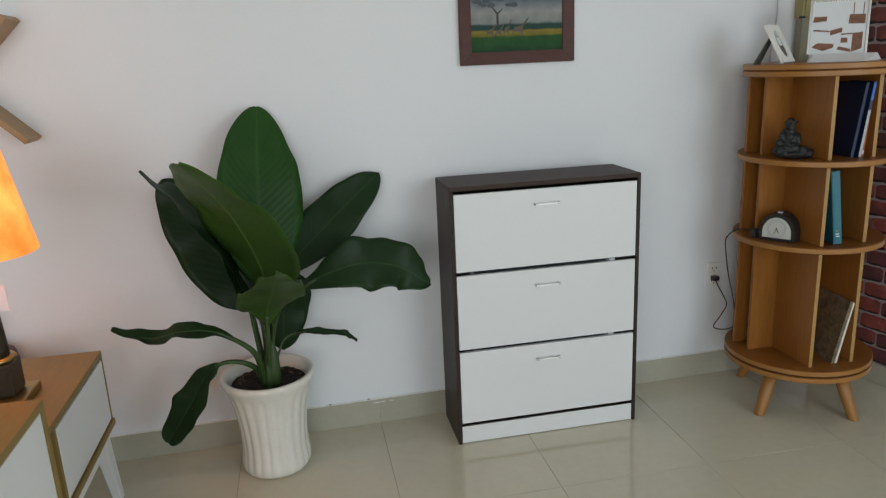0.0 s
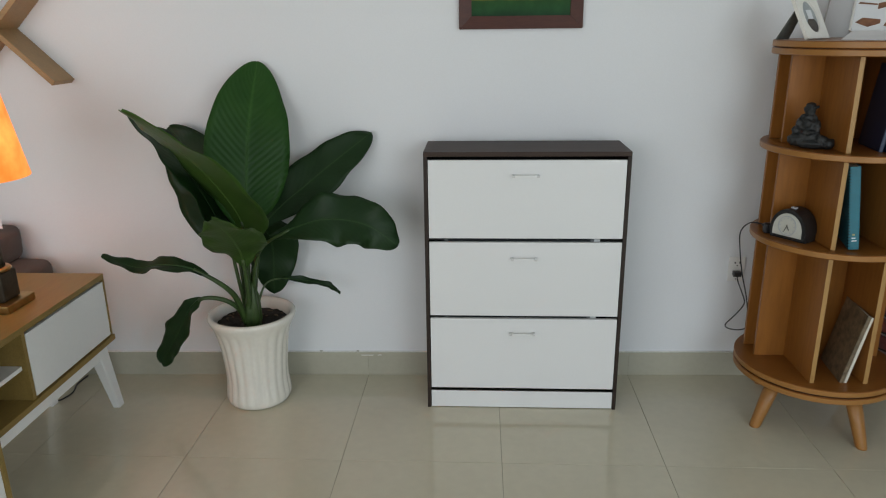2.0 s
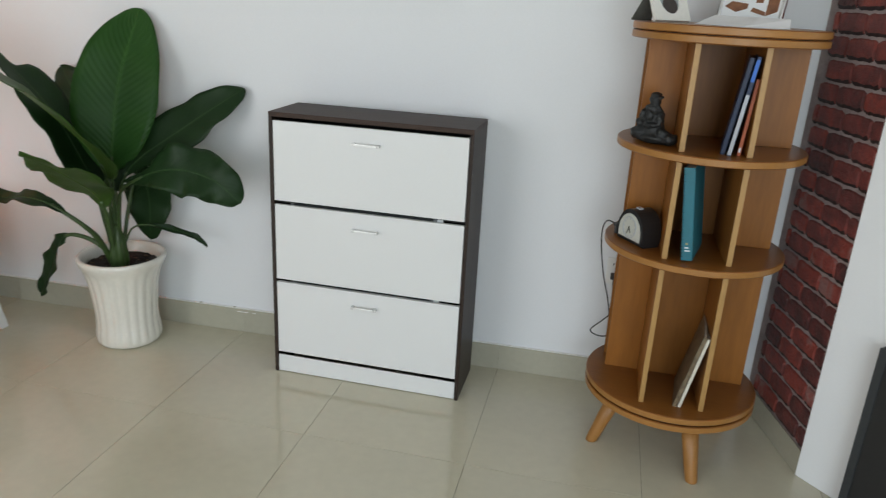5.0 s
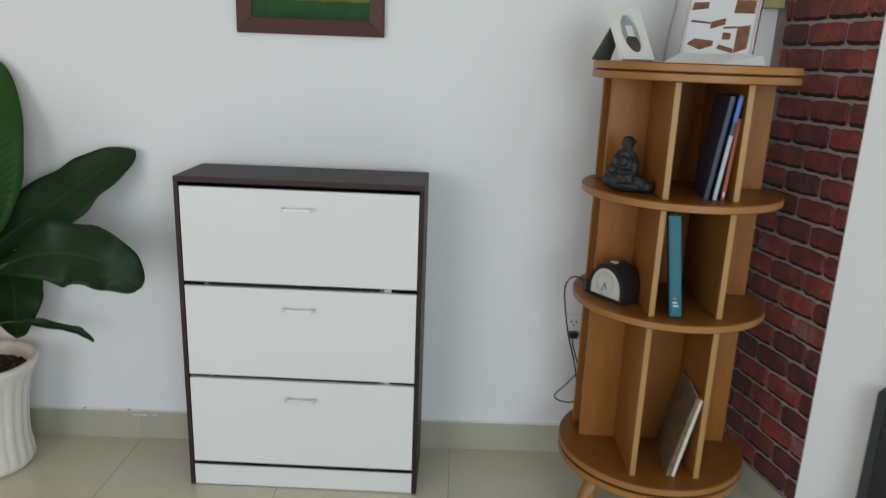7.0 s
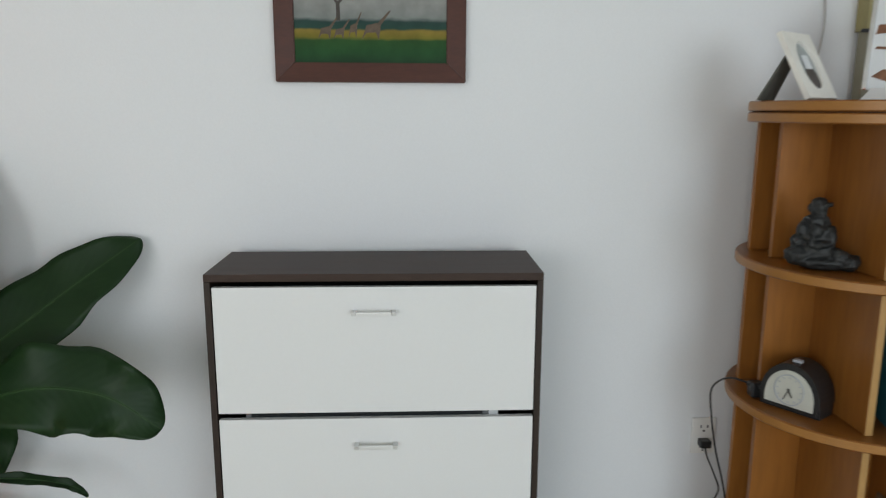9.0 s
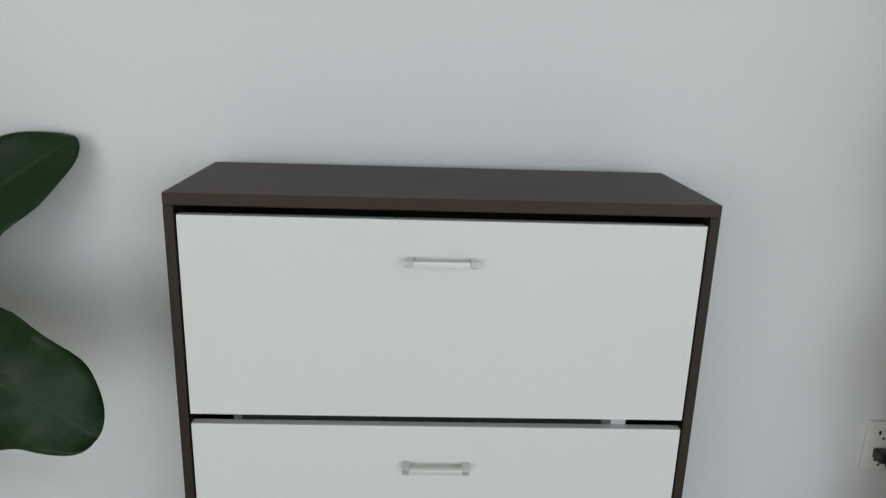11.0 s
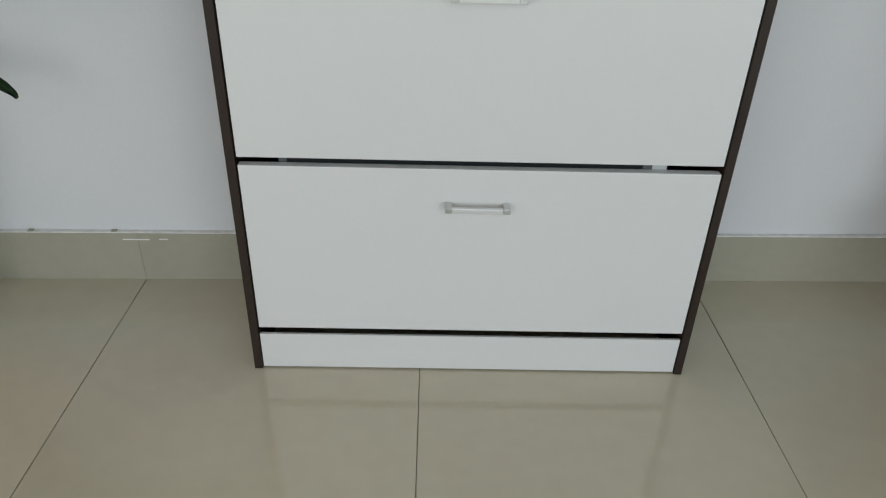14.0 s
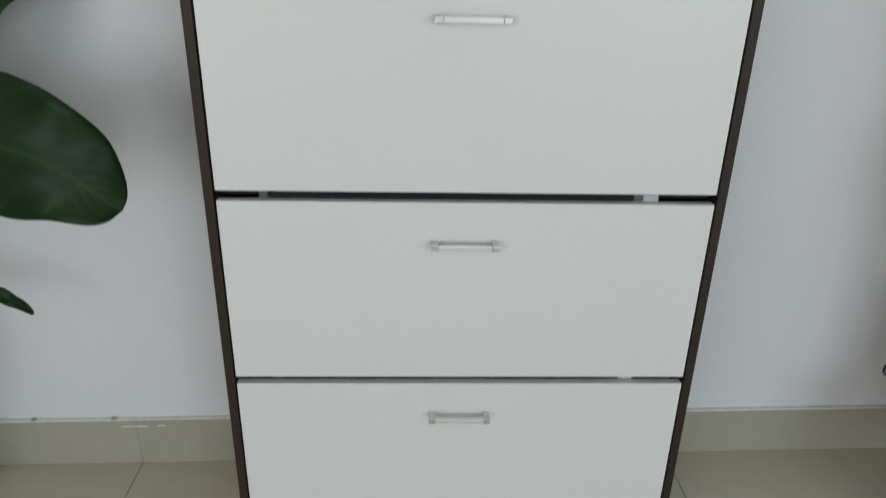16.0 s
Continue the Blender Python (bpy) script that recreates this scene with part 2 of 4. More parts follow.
def leaf_material(name, base, pale, vein=0.010, relief=0.05, count=120):
    """Glossy leaf with side veins that run off the midrib; u along the leaf, v across it."""
    m = bpy.data.materials.new(name)
    m.use_nodes = True
    n, l = m.node_tree.nodes, m.node_tree.links
    b = n["Principled BSDF"]
    uv = n.new("ShaderNodeUVMap")
    sep = n.new("ShaderNodeSeparateXYZ")
    l.new(uv.outputs[0], sep.inputs[0])
    av = n.new("ShaderNodeMath"); av.operation = "ABSOLUTE"
    l.new(sep.outputs["Y"], av.inputs[0])
    sl = n.new("ShaderNodeMath"); sl.operation = "MULTIPLY_ADD"
    sl.inputs[1].default_value = -0.22
    l.new(av.outputs[0], sl.inputs[0]); l.new(sep.outputs["X"], sl.inputs[2])
    fr = n.new("ShaderNodeMath"); fr.operation = "MULTIPLY"; fr.inputs[1].default_value = count
    l.new(sl.outputs[0], fr.inputs[0])
    si = n.new("ShaderNodeMath"); si.operation = "SINE"
    l.new(fr.outputs[0], si.inputs[0])
    no = n.new("ShaderNodeTexNoise"); no.inputs["Scale"].default_value = 9
    tc = n.new("ShaderNodeTexCoord"); l.new(tc.outputs["Object"], no.inputs["Vector"])
    info = n.new("ShaderNodeObjectInfo")
    mid = n.new("ShaderNodeMapRange")
    mid.inputs["From Min"].default_value, mid.inputs["From Max"].default_value = 0.0, 0.07
    mid.inputs["To Min"].default_value, mid.inputs["To Max"].default_value = 0.55, 0.0
    l.new(av.outputs[0], mid.inputs["Value"])
    ve = n.new("ShaderNodeMath"); ve.operation = "MULTIPLY_ADD"
    ve.inputs[1].default_value, ve.inputs[2].default_value = vein, 0.0
    l.new(si.outputs[0], ve.inputs[0])
    s2 = n.new("ShaderNodeMath"); s2.operation = "ADD"
    l.new(ve.outputs[0], s2.inputs[0]); l.new(mid.outputs[0], s2.inputs[1])
    nr = n.new("ShaderNodeMapRange"); nr.inputs["To Min"].default_value, nr.inputs["To Max"].default_value = -0.15, 0.35
    l.new(no.outputs["Fac"], nr.inputs["Value"])
    s3 = n.new("ShaderNodeMath"); s3.operation = "ADD"; s3.use_clamp = True
    l.new(s2.outputs[0], s3.inputs[0]); l.new(nr.outputs[0], s3.inputs[1])
    mx = n.new("ShaderNodeMix"); mx.data_type = "RGBA"
    mx.inputs[6].default_value, mx.inputs[7].default_value = (*base, 1), (*pale, 1)
    l.new(s3.outputs[0], mx.inputs[0])
    hs = n.new("ShaderNodeHueSaturation")
    pr = n.new("ShaderNodeMapRange"); pr.inputs["To Min"].default_value, pr.inputs["To Max"].default_value = 0.85, 1.15
    l.new(info.outputs["Random"], pr.inputs["Value"]); l.new(pr.outputs[0], hs.inputs["Value"])
    l.new(mx.outputs[2], hs.inputs["Color"]); l.new(hs.outputs[0], b.inputs["Base Color"])
    b.inputs["Roughness"].default_value = 0.46
    b.inputs["Specular IOR Level"].default_value = 0.22
    bp = n.new("ShaderNodeBump"); bp.inputs["Strength"].default_value, bp.inputs["Distance"].default_value = relief, 0.003
    l.new(si.outputs[0], bp.inputs["Height"]); l.new(bp.outputs[0], b.inputs["Normal"])
    return m


LEAF_DARK = leaf_material("dark_green_leaf", (0.009, 0.028, 0.0075), (0.029, 0.068, 0.019))
LEAF_MID = leaf_material("green_leaf", (0.015, 0.056, 0.008), (0.046, 0.122, 0.024), 0.022, 0.18, 150)
LEAF_LIGHT = leaf_material("fresh_green_leaf", (0.033, 0.075, 0.012), (0.080, 0.145, 0.030))


def glowing(name, colour, strength, mottled):
    m = bpy.data.materials.new(name)
    m.use_nodes = True
    n, l = m.node_tree.nodes, m.node_tree.links
    b = n["Principled BSDF"]
    no = n.new("ShaderNodeTexNoise")
    no.inputs["Scale"].default_value, no.inputs["Detail"].default_value = 9, 6
    tc = n.new("ShaderNodeTexCoord"); l.new(tc.outputs["Object"], no.inputs["Vector"])
    rp = n.new("ShaderNodeValToRGB")
    rp.color_ramp.elements[0].position, rp.color_ramp.elements[1].position = 0.35, 0.72
    rp.color_ramp.elements[0].color, rp.color_ramp.elements[1].color = (*mottled, 1), (*colour, 1)
    l.new(no.outputs["Fac"], rp.inputs[0])
    l.new(rp.outputs[0], b.inputs["Base Color"]); l.new(rp.outputs[0], b.inputs["Emission Color"])
    b.inputs["Emission Strength"].default_value = strength
    b.inputs["Roughness"].default_value = 0.7
    return m


SHADE = glowing("lit_amber_shade", (1.0, 0.36, 0.075), 1.45, (0.85, 0.18, 0.025))


def canvas_material():
    """Painted landscape: cloudy sky, far trees, yellow field and grass, by height on the canvas."""
    m = bpy.data.materials.new("painted_landscape")
    m.use_nodes = True
    n, l = m.node_tree.nodes, m.node_tree.links
    b = n["Principled BSDF"]
    tc = n.new("ShaderNodeTexCoord")
    sep = n.new("ShaderNodeSeparateXYZ")
    l.new(tc.outputs["Object"], sep.inputs[0])
    mp = n.new("ShaderNodeMapping"); mp.inputs["Scale"].default_value = (9, 1, 24)
    l.new(tc.outputs["Object"], mp.inputs[0])
    no = n.new("ShaderNodeTexNoise"); no.inputs["Scale"].default_value, no.inputs["Detail"].default_value = 1.6, 7
    l.new(mp.outputs[0], no.inputs["Vector"])
    ad = n.new("ShaderNodeMath"); ad.operation = "MULTIPLY_ADD"; ad.inputs[1].default_value = 0.018
    l.new(no.outputs["Fac"], ad.inputs[0]); l.new(sep.outputs["Z"], ad.inputs[2])
    mr = n.new("ShaderNodeMapRange"); mr.inputs["From Min"].default_value, mr.inputs["From Max"].default_value = 0.009, 0.309
    l.new(ad.outputs[0], mr.inputs["Value"])
    rp = n.new("ShaderNodeValToRGB")
    e = rp.color_ramp.elements
    stops = [(0.0, (0.010, 0.040, 0.016)), (0.10, (0.016, 0.070, 0.020)), (0.20, (0.022, 0.078, 0.018)), (0.225, (0.17, 0.15, 0.02)),
             (0.275, (0.22, 0.16, 0.03)), (0.295, (0.020, 0.058, 0.042)), (0.355, (0.020, 0.050, 0.044)), (0.385, (0.20, 0.215, 0.205)),
             (0.52, (0.27, 0.275, 0.26)), (0.70, (0.085, 0.115, 0.15)), (1.0, (0.045, 0.065, 0.085))]
    e[0].position, e[0].color = stops[0][0], (*stops[0][1], 1)
    e[1].position, e[1].color = stops[-1][0], (*stops[-1][1], 1)
    for p, c in stops[1:-1]:
        k = e.new(p); k.color = (*c, 1)
    l.new(mr.outputs[0], rp.inputs[0])
    n2 = n.new("ShaderNodeTexNoise"); n2.inputs["Scale"].default_value, n2.inputs["Detail"].default_value = 22, 7
    l.new(tc.outputs["Object"], n2.inputs["Vector"])
    v = n.new("ShaderNodeMapRange"); v.inputs["To Min"].default_value, v.inputs["To Max"].default_value = 0.55, 1.45
    l.new(n2.outputs["Fac"], v.inputs["Value"])
    hs = n.new("ShaderNodeHueSaturation")
    l.new(v.outputs[0], hs.inputs["Value"]); l.new(rp.outputs[0], hs.inputs["Color"]); l.new(hs.outputs[0], b.inputs["Base Color"])
    b.inputs["Roughness"].default_value = 0.5
    b.inputs["Specular IOR Level"].default_value = 0.15
    bp = n.new("ShaderNodeBump"); bp.inputs["Strength"].default_value, bp.inputs["Distance"].default_value = 0.3, 0.002
    l.new(n2.outputs["Fac"], bp.inputs["Height"]); l.new(bp.outputs[0], b.inputs["Normal"])
    return m


CANVAS = canvas_material()


# ---- mesh helpers ----
def finish(name, bm, materials, smooth=False):
    me = bpy.data.meshes.new(name)
    bmesh.ops.recalc_face_normals(bm, faces=bm.faces)
    bm.to_mesh(me)
    bm.free()
    for m in (materials if isinstance(materials, (list, tuple)) else [materials]):
        me.materials.append(m)
    if smooth:
        for p in me.polygons:
            p.use_smooth = True
    return me


def part(name, bm, material, parent=None, label="", smooth=False):
    """Links a bmesh as one mesh object under a thing or a part."""
    ob = new(name, finish(name, bm, material, smooth))
    if parent is not None:
        ob.parent = parent
    if label:
        ob["label"] = label
    return ob


def thing(name, at, label, category, group="", turn=0.0):
    ob = new(name)
    ob.empty_display_size = 0.05
    ob.matrix_world = pose(*at, 0, 0, turn)
    return tagged(ob, label, category, group)


def box(bm, lo, hi, bevel=0.0, segs=1):
    m = Matrix.Translation([(a + b) / 2 for a, b in zip(lo, hi)]) @ Matrix.Diagonal((*[b - a for a, b in zip(lo, hi)], 1))
    r = bmesh.ops.create_cube(bm, size=1, matrix=m)
    if bevel:
        es = list({e for v in r["verts"] for e in v.link_edges})
        bmesh.ops.bevel(bm, geom=es, offset=bevel, segments=segs, affect="EDGES", profile=0.6)
    return bm


def boxed(lo, hi, bevel=0.002, segs=2):
    return box(bmesh.new(), lo, hi, bevel, segs)


def cyl(bm, r0, r1, z0, z1, segs=32, at=(0, 0)):
    bmesh.ops.create_cone(bm, cap_ends=True, segments=segs, radius1=r0, radius2=r1, depth=z1 - z0,
                          matrix=Matrix.Translation((at[0], at[1], (z0 + z1) / 2)))
    return bm


def lathe(bm, profile, segs=48, shape=None):
    """A closed turned shape from (radius, height) pairs. shape(angle, height, radius) may change the radius."""
    rings = []
    for r, z in profile:
        ring = []
        for i in range(segs):
            a = 2 * math.pi * i / segs
            q = shape(a, z, r) if shape else r
            ring.append(bm.verts.new((q * math.cos(a), q * math.sin(a), z)))
        rings.append(ring)
    for a, b in zip(rings, rings[1:]):
        for i in range(segs):
            bm.faces.new((a[i], a[(i + 1) % segs], b[(i + 1) % segs], b[i]))
    bm.faces.new(rings[0][::-1])
    bm.faces.new(rings[-1])
    return bm


def smooth_path(pts, n=24):
    """Catmull-Rom through the points."""
    p = [Vector(q) for q in pts]
    p = [2 * p[0] - p[1]] + p + [2 * p[-1] - p[-2]]
    out = []
    spans = len(p) - 3
    for k in range(n + 1):
        s = min(k / n * spans, spans - 1e-6)
        i, t = int(s), s - int(s)
        a, b, c, d = p[i:i + 4]
        out.append(0.5 * ((2 * b) + (c - a) * t + (2 * a - 5 * b + 4 * c - d) * t * t + (3 * b - a - 3 * c + d) * t ** 3))
    return out


def tube(bm, pts, radius, segs=8, n=24, end=None):
    """A round bar along a smooth path; radius may taper to end."""
    line = smooth_path(pts, n)
    end = radius if end is None else end
    rings, up = [], Vector((0.13, 0.31, 0.94))
    for k, q in enumerate(line):
        t = (line[min(k + 1, n)] - line[max(k - 1, 0)]).normalized()
        x = t.cross(up).normalized()
        y = x.cross(t)
        r = radius + (end - radius) * k / n
        rings.append([bm.verts.new(q + r * (math.cos(2 * math.pi * i / segs) * x + math.sin(2 * math.pi * i / segs) * y)) for i in range(segs)])
    for a, b in zip(rings, rings[1:]):
        for i in range(segs):
            bm.faces.new((a[i], a[(i + 1) % segs], b[(i + 1) % segs], b[i]))
    bm.faces.new(rings[0][::-1])
    bm.faces.new(rings[-1])
    return bm


def prism(bm, outline, y0, y1):
    """A plate whose outline lies in x and z, from y0 to y1."""
    a = [bm.verts.new((x, y0, z)) for x, z in outline]
    b = [bm.verts.new((x, y1, z)) for x, z in outline]
    bm.faces.new(a)
    bm.faces.new(b[::-1])
    n = len(outline)
    for i in range(n):
        bm.faces.new((a[i], b[i], b[(i + 1) % n], a[(i + 1) % n]))
    return bm


def slab(bm, outline, z0, z1):
    """A plate whose outline lies in x and y, from z0 to z1."""
    a = [bm.verts.new((x, y, z0)) for x, y in outline]
    b = [bm.verts.new((x, y, z1)) for x, y in outline]
    bm.faces.new(a[::-1])
    bm.faces.new(b)
    n = len(outline)
    for i in range(n):
        bm.faces.new((a[i], a[(i + 1) % n], b[(i + 1) % n], b[i]))
    return bm


def oval(cx, cz, rx, rz, n=28, start=0.0, stop=2 * math.pi, ends=False):
    k = n if not ends else n - 1
    return [(cx + rx * math.cos(start + (stop - start) * i / k), cz + rz * math.sin(start + (stop - start) * i / k)) for i in range(n)]


def structure(name, bm, material, label, category):
    return tagged(part(name, bm, material), label, category, kind="structure")


# ---- the room ----
WEST, SOUTH, HIGH = -4.5, -6.0, 3.0
EAST_TURN = 13.2  # the east wall leans away from square
E0 = Vector((1.948, 0.0, 0.0))
E_DIR = Vector((math.sin(radians(EAST_TURN)), -math.cos(radians(EAST_TURN)), 0))

# the north wall stands a little askew to the cabinet
WALL_TURN, WALL_Y = 1.4, 0.001
N_FRAME = pose(0, WALL_Y, 0, 0, 0, WALL_TURN)


def wall_y(x):
    return WALL_Y + x * math.tan(radians(WALL_TURN))


north = structure("wall_north", boxed((WEST - 0.2, 0, 0), (2.35, 0.18, HIGH), 0), PAINT, "plain white painted plaster wall", "wall")
north.matrix_world = N_FRAME
structure("wall_west", boxed((WEST - 0.2, SOUTH, 0), (WEST, -0.12, HIGH), 0), DIM, "unseen wall, added and darkened to limit bounce", "wall")
structure("ceiling", boxed((WEST - 0.2, SOUTH - 0.2, HIGH), (4.7, 0.18, HIGH + 0.15), 0), CEIL, "unseen ceiling, greyed to limit bounce", "ceiling")

_bm = bmesh.new()
for lo, hi in (((WEST - 0.2, SOUTH - 0.2, 0), (-4.3, SOUTH, HIGH)), ((-0.6, SOUTH - 0.2, 0), (0.4, SOUTH, HIGH)),
               ((3.9, SOUTH - 0.2, 0), (4.7, SOUTH, HIGH)), ((-4.3, SOUTH - 0.2, 0), (-0.6, SOUTH, 0.3)),
               ((0.4, SOUTH - 0.2, 0), (3.9, SOUTH, 0.3)), ((-4.3, SOUTH - 0.2, 2.8), (-0.6, SOUTH, HIGH)),
               ((0.4, SOUTH - 0.2, 2.8), (3.9, SOUTH, HIGH))):
    box(_bm, lo, hi)
structure("wall_south", _bm, DIM, "unseen darkened wall with two tall daylight openings", "wall")

# east wall: its frame has x along the wall, away from the corner, and y into the room
E_FRAME = Matrix.Translation(E0) @ Matrix.Rotation(radians(-90 + EAST_TURN), 4, "Z")
BRICK_END = 0.424
east = structure("wall_east", boxed((-0.25, 0.0, 0), (BRICK_END - 0.002, 0.18, HIGH), 0), MORTAR, "red brick accent wall with pale mortar", "wall")
east.matrix_world = E_FRAME
P0 = E0 + E_DIR * BRICK_END - Vector((0.009, 0.002, 0))
PILLAR_TURN, PILLAR_WIDE = 43.0, 0.62
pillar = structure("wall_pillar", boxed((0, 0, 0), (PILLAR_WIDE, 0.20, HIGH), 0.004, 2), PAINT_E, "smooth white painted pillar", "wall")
pillar.matrix_world = Matrix.Translation(P0) @ Matrix.Rotation(radians(-90 + PILLAR_TURN), 4, "Z")
P1 = P0 + PILLAR_WIDE * Vector((math.sin(radians(PILLAR_TURN)), -math.cos(radians(PILLAR_TURN)), 0))
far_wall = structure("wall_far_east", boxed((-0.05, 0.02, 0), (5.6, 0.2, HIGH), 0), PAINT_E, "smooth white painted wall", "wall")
far_wall.matrix_world = Matrix.Translation(P1) @ Matrix.Rotation(radians(-90 + 19), 4, "Z")

floor = structure("floor", boxed((WEST - 0.2, SOUTH - 0.2, -0.2), (4.7, 0.18, -0.003), 0), GROUT, "polished beige porcelain floor tiles with thin dark joints", "floor")
base_n = structure("baseboard", boxed((WEST, -0.006, 0.002), (1.95, -0.001, 0.108), 0), GROUT, "beige glazed tile skirting with a chipped top edge", "baseboard")
base_n.matrix_world = N_FRAME
base_e = structure("baseboard_east", boxed((0.0, -0.009, 0.002), (BRICK_END, -0.003, 0.0985), 0), SKIRT, "beige glazed tile skirting below the bricks", "baseboard")
base_e.matrix_world = E_FRAME

# ---- shoe cabinet ----
CW, CY0, CY1, CH = 0.79, -0.306, -0.034, 1.093
cab = thing("shoe_cabinet", (0, 0, 0), "dark brown shoe cabinet with three white tip-out drawers", "cabinet")
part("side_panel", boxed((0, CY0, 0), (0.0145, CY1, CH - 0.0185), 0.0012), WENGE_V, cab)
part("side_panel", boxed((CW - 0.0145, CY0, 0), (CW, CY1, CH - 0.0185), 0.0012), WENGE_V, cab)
part("top_panel", boxed((0, CY0, CH - 0.018), (CW, CY1, CH), 0.0012), WENGE, cab, "dark brown wood-grain top")
# back and dividers coloured black to give the drawer gaps their shade
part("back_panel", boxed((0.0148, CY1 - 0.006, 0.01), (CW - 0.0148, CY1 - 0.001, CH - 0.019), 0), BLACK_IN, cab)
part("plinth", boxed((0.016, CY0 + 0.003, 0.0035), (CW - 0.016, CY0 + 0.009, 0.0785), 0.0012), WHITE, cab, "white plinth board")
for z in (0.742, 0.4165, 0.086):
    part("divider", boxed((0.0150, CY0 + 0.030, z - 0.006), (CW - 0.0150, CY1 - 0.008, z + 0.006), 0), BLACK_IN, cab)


def drawer(z0, z1, hz, liner):
    d = part("drawer_front", boxed((0.0172, CY0 + 0.001, z0), (CW - 0.0166, CY0 + 0.017, z1), 0.0016), WHITE, cab, "white melamine drawer front")
    if liner:
        b = bmesh.new()
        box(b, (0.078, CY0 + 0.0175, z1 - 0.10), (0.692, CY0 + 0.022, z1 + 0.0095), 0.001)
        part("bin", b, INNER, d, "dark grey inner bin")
        # thin strips stand for the sheen at the rounded ends of the bin
        for x0, x1, m, look_ in ((0.0785, 0.091, GREY_GLINT, "grey strip for the fading sheen on the bin"), (0.667, 0.690, PALE_GLINT, "pale strip for the bright sheen on the bin end"), (0.652, 0.6668, GREY_GLINT, "grey strip for the fading sheen on the bin")):
            part("bracket", boxed((x0, CY0 + 0.0170, z1 - 0.05), (x1, CY0 + 0.0174, z1 + 0.0098), 0), m, d, look_)
    for x in (0.338, 0.431):
        part("handle_post", boxed((x + 0.002, CY0 - 0.0232, hz - 0.0045), (x + 0.013, CY0 + 0.0008, hz + 0.0045), 0.001), CHROME, d, "chrome handle end")
    part("handle", boxed((0.3515, CY0 - 0.0235, hz - 0.0045), (0.4325, CY0 - 0.0160, hz + 0.0045), 0.0015), SATIN, d, "satin metal bar handle")


drawer(0.7505, 1.0615, 1.002, False)
drawer(0.4225, 0.7345, 0.669, True)
drawer(0.0945, 0.4090, 0.348, True)

# ---- potted plant ----
PX, PY = -0.748, -0.236
pot = thing("flower_pot", (PX, PY, 0), "ivory glazed ceramic pot with vertical flutes", "pot")


def fluted(a, z, r):
    if 0.012 < z < 0.335:
        f = math.sin(math.pi * min(1, (z - 0.012) / 0.05)) if z < 0.037 else 1
        return r + 0.0045 * f * (abs(math.sin(a * 11)) - 0.6) + 0.002 * math.sin(3 * a + 9 * z)
    return r


prof = [(0.0, 0.0), (0.118, 0.0), (0.130, 0.006), (0.136, 0.018), (0.1375, 0.035), (0.135, 0.06), (0.131, 0.09), (0.129, 0.12), (0.130, 0.16),
        (0.134, 0.21), (0.140, 0.26), (0.147, 0.30), (0.155, 0.33), (0.165, 0.354), (0.177, 0.376), (0.1825, 0.390), (0.1825, 0.400),
        (0.177, 0.406), (0.166, 0.405), (0.156, 0.392), (0.148, 0.36), (0.145, 0.34), (0.0, 0.34)]
part("vessel", lathe(bmesh.new(), [(max(r, 0.001), z) for r, z in prof], 132, fluted), CERAMIC, pot, smooth=True)
_bm = bmesh.new()
bmesh.ops.create_grid(_bm, x_segments=26, y_segments=26, size=0.146)
for v in _bm.verts:
    x, y = v.co.x, v.co.y
    s = max(abs(x), abs(y)) / max(1e-6, math.hypot(x, y))
    v.co = Vector((x * s, y * s, 0.362 + 0.012 * noise.noise(Vector((x, y, 0)) * 28)))
part("soil", _bm, SOIL, pot, "dark potting soil", smooth=True)

_rs = random.Random(11)
for _ in range(26):
    a, r = _rs.uniform(0, 2 * math.pi), 0.132 * math.sqrt(_rs.random())
    m = Matrix.Translation((r * math.cos(a), r * math.sin(a), 0.3665)) @ Matrix.Rotation(_rs.uniform(0, 3.1), 4, (_rs.random(), _rs.random(), 1)) @ Matrix.Diagonal((_rs.uniform(0.004, 0.012), _rs.uniform(0.003, 0.006), _rs.uniform(0.002, 0.004), 1))
    _bm = bmesh.new()
    bmesh.ops.create_icosphere(_bm, subdivisions=1, radius=1, matrix=m)
    part("bark_chip", _bm, BARK, pot)

plant = thing("potted_plant", (PX, PY, 0.365), "broad-leaved green plant with long paddle leaves in a pot", "plant")
ROOT = Vector((PX, PY, 0.365))


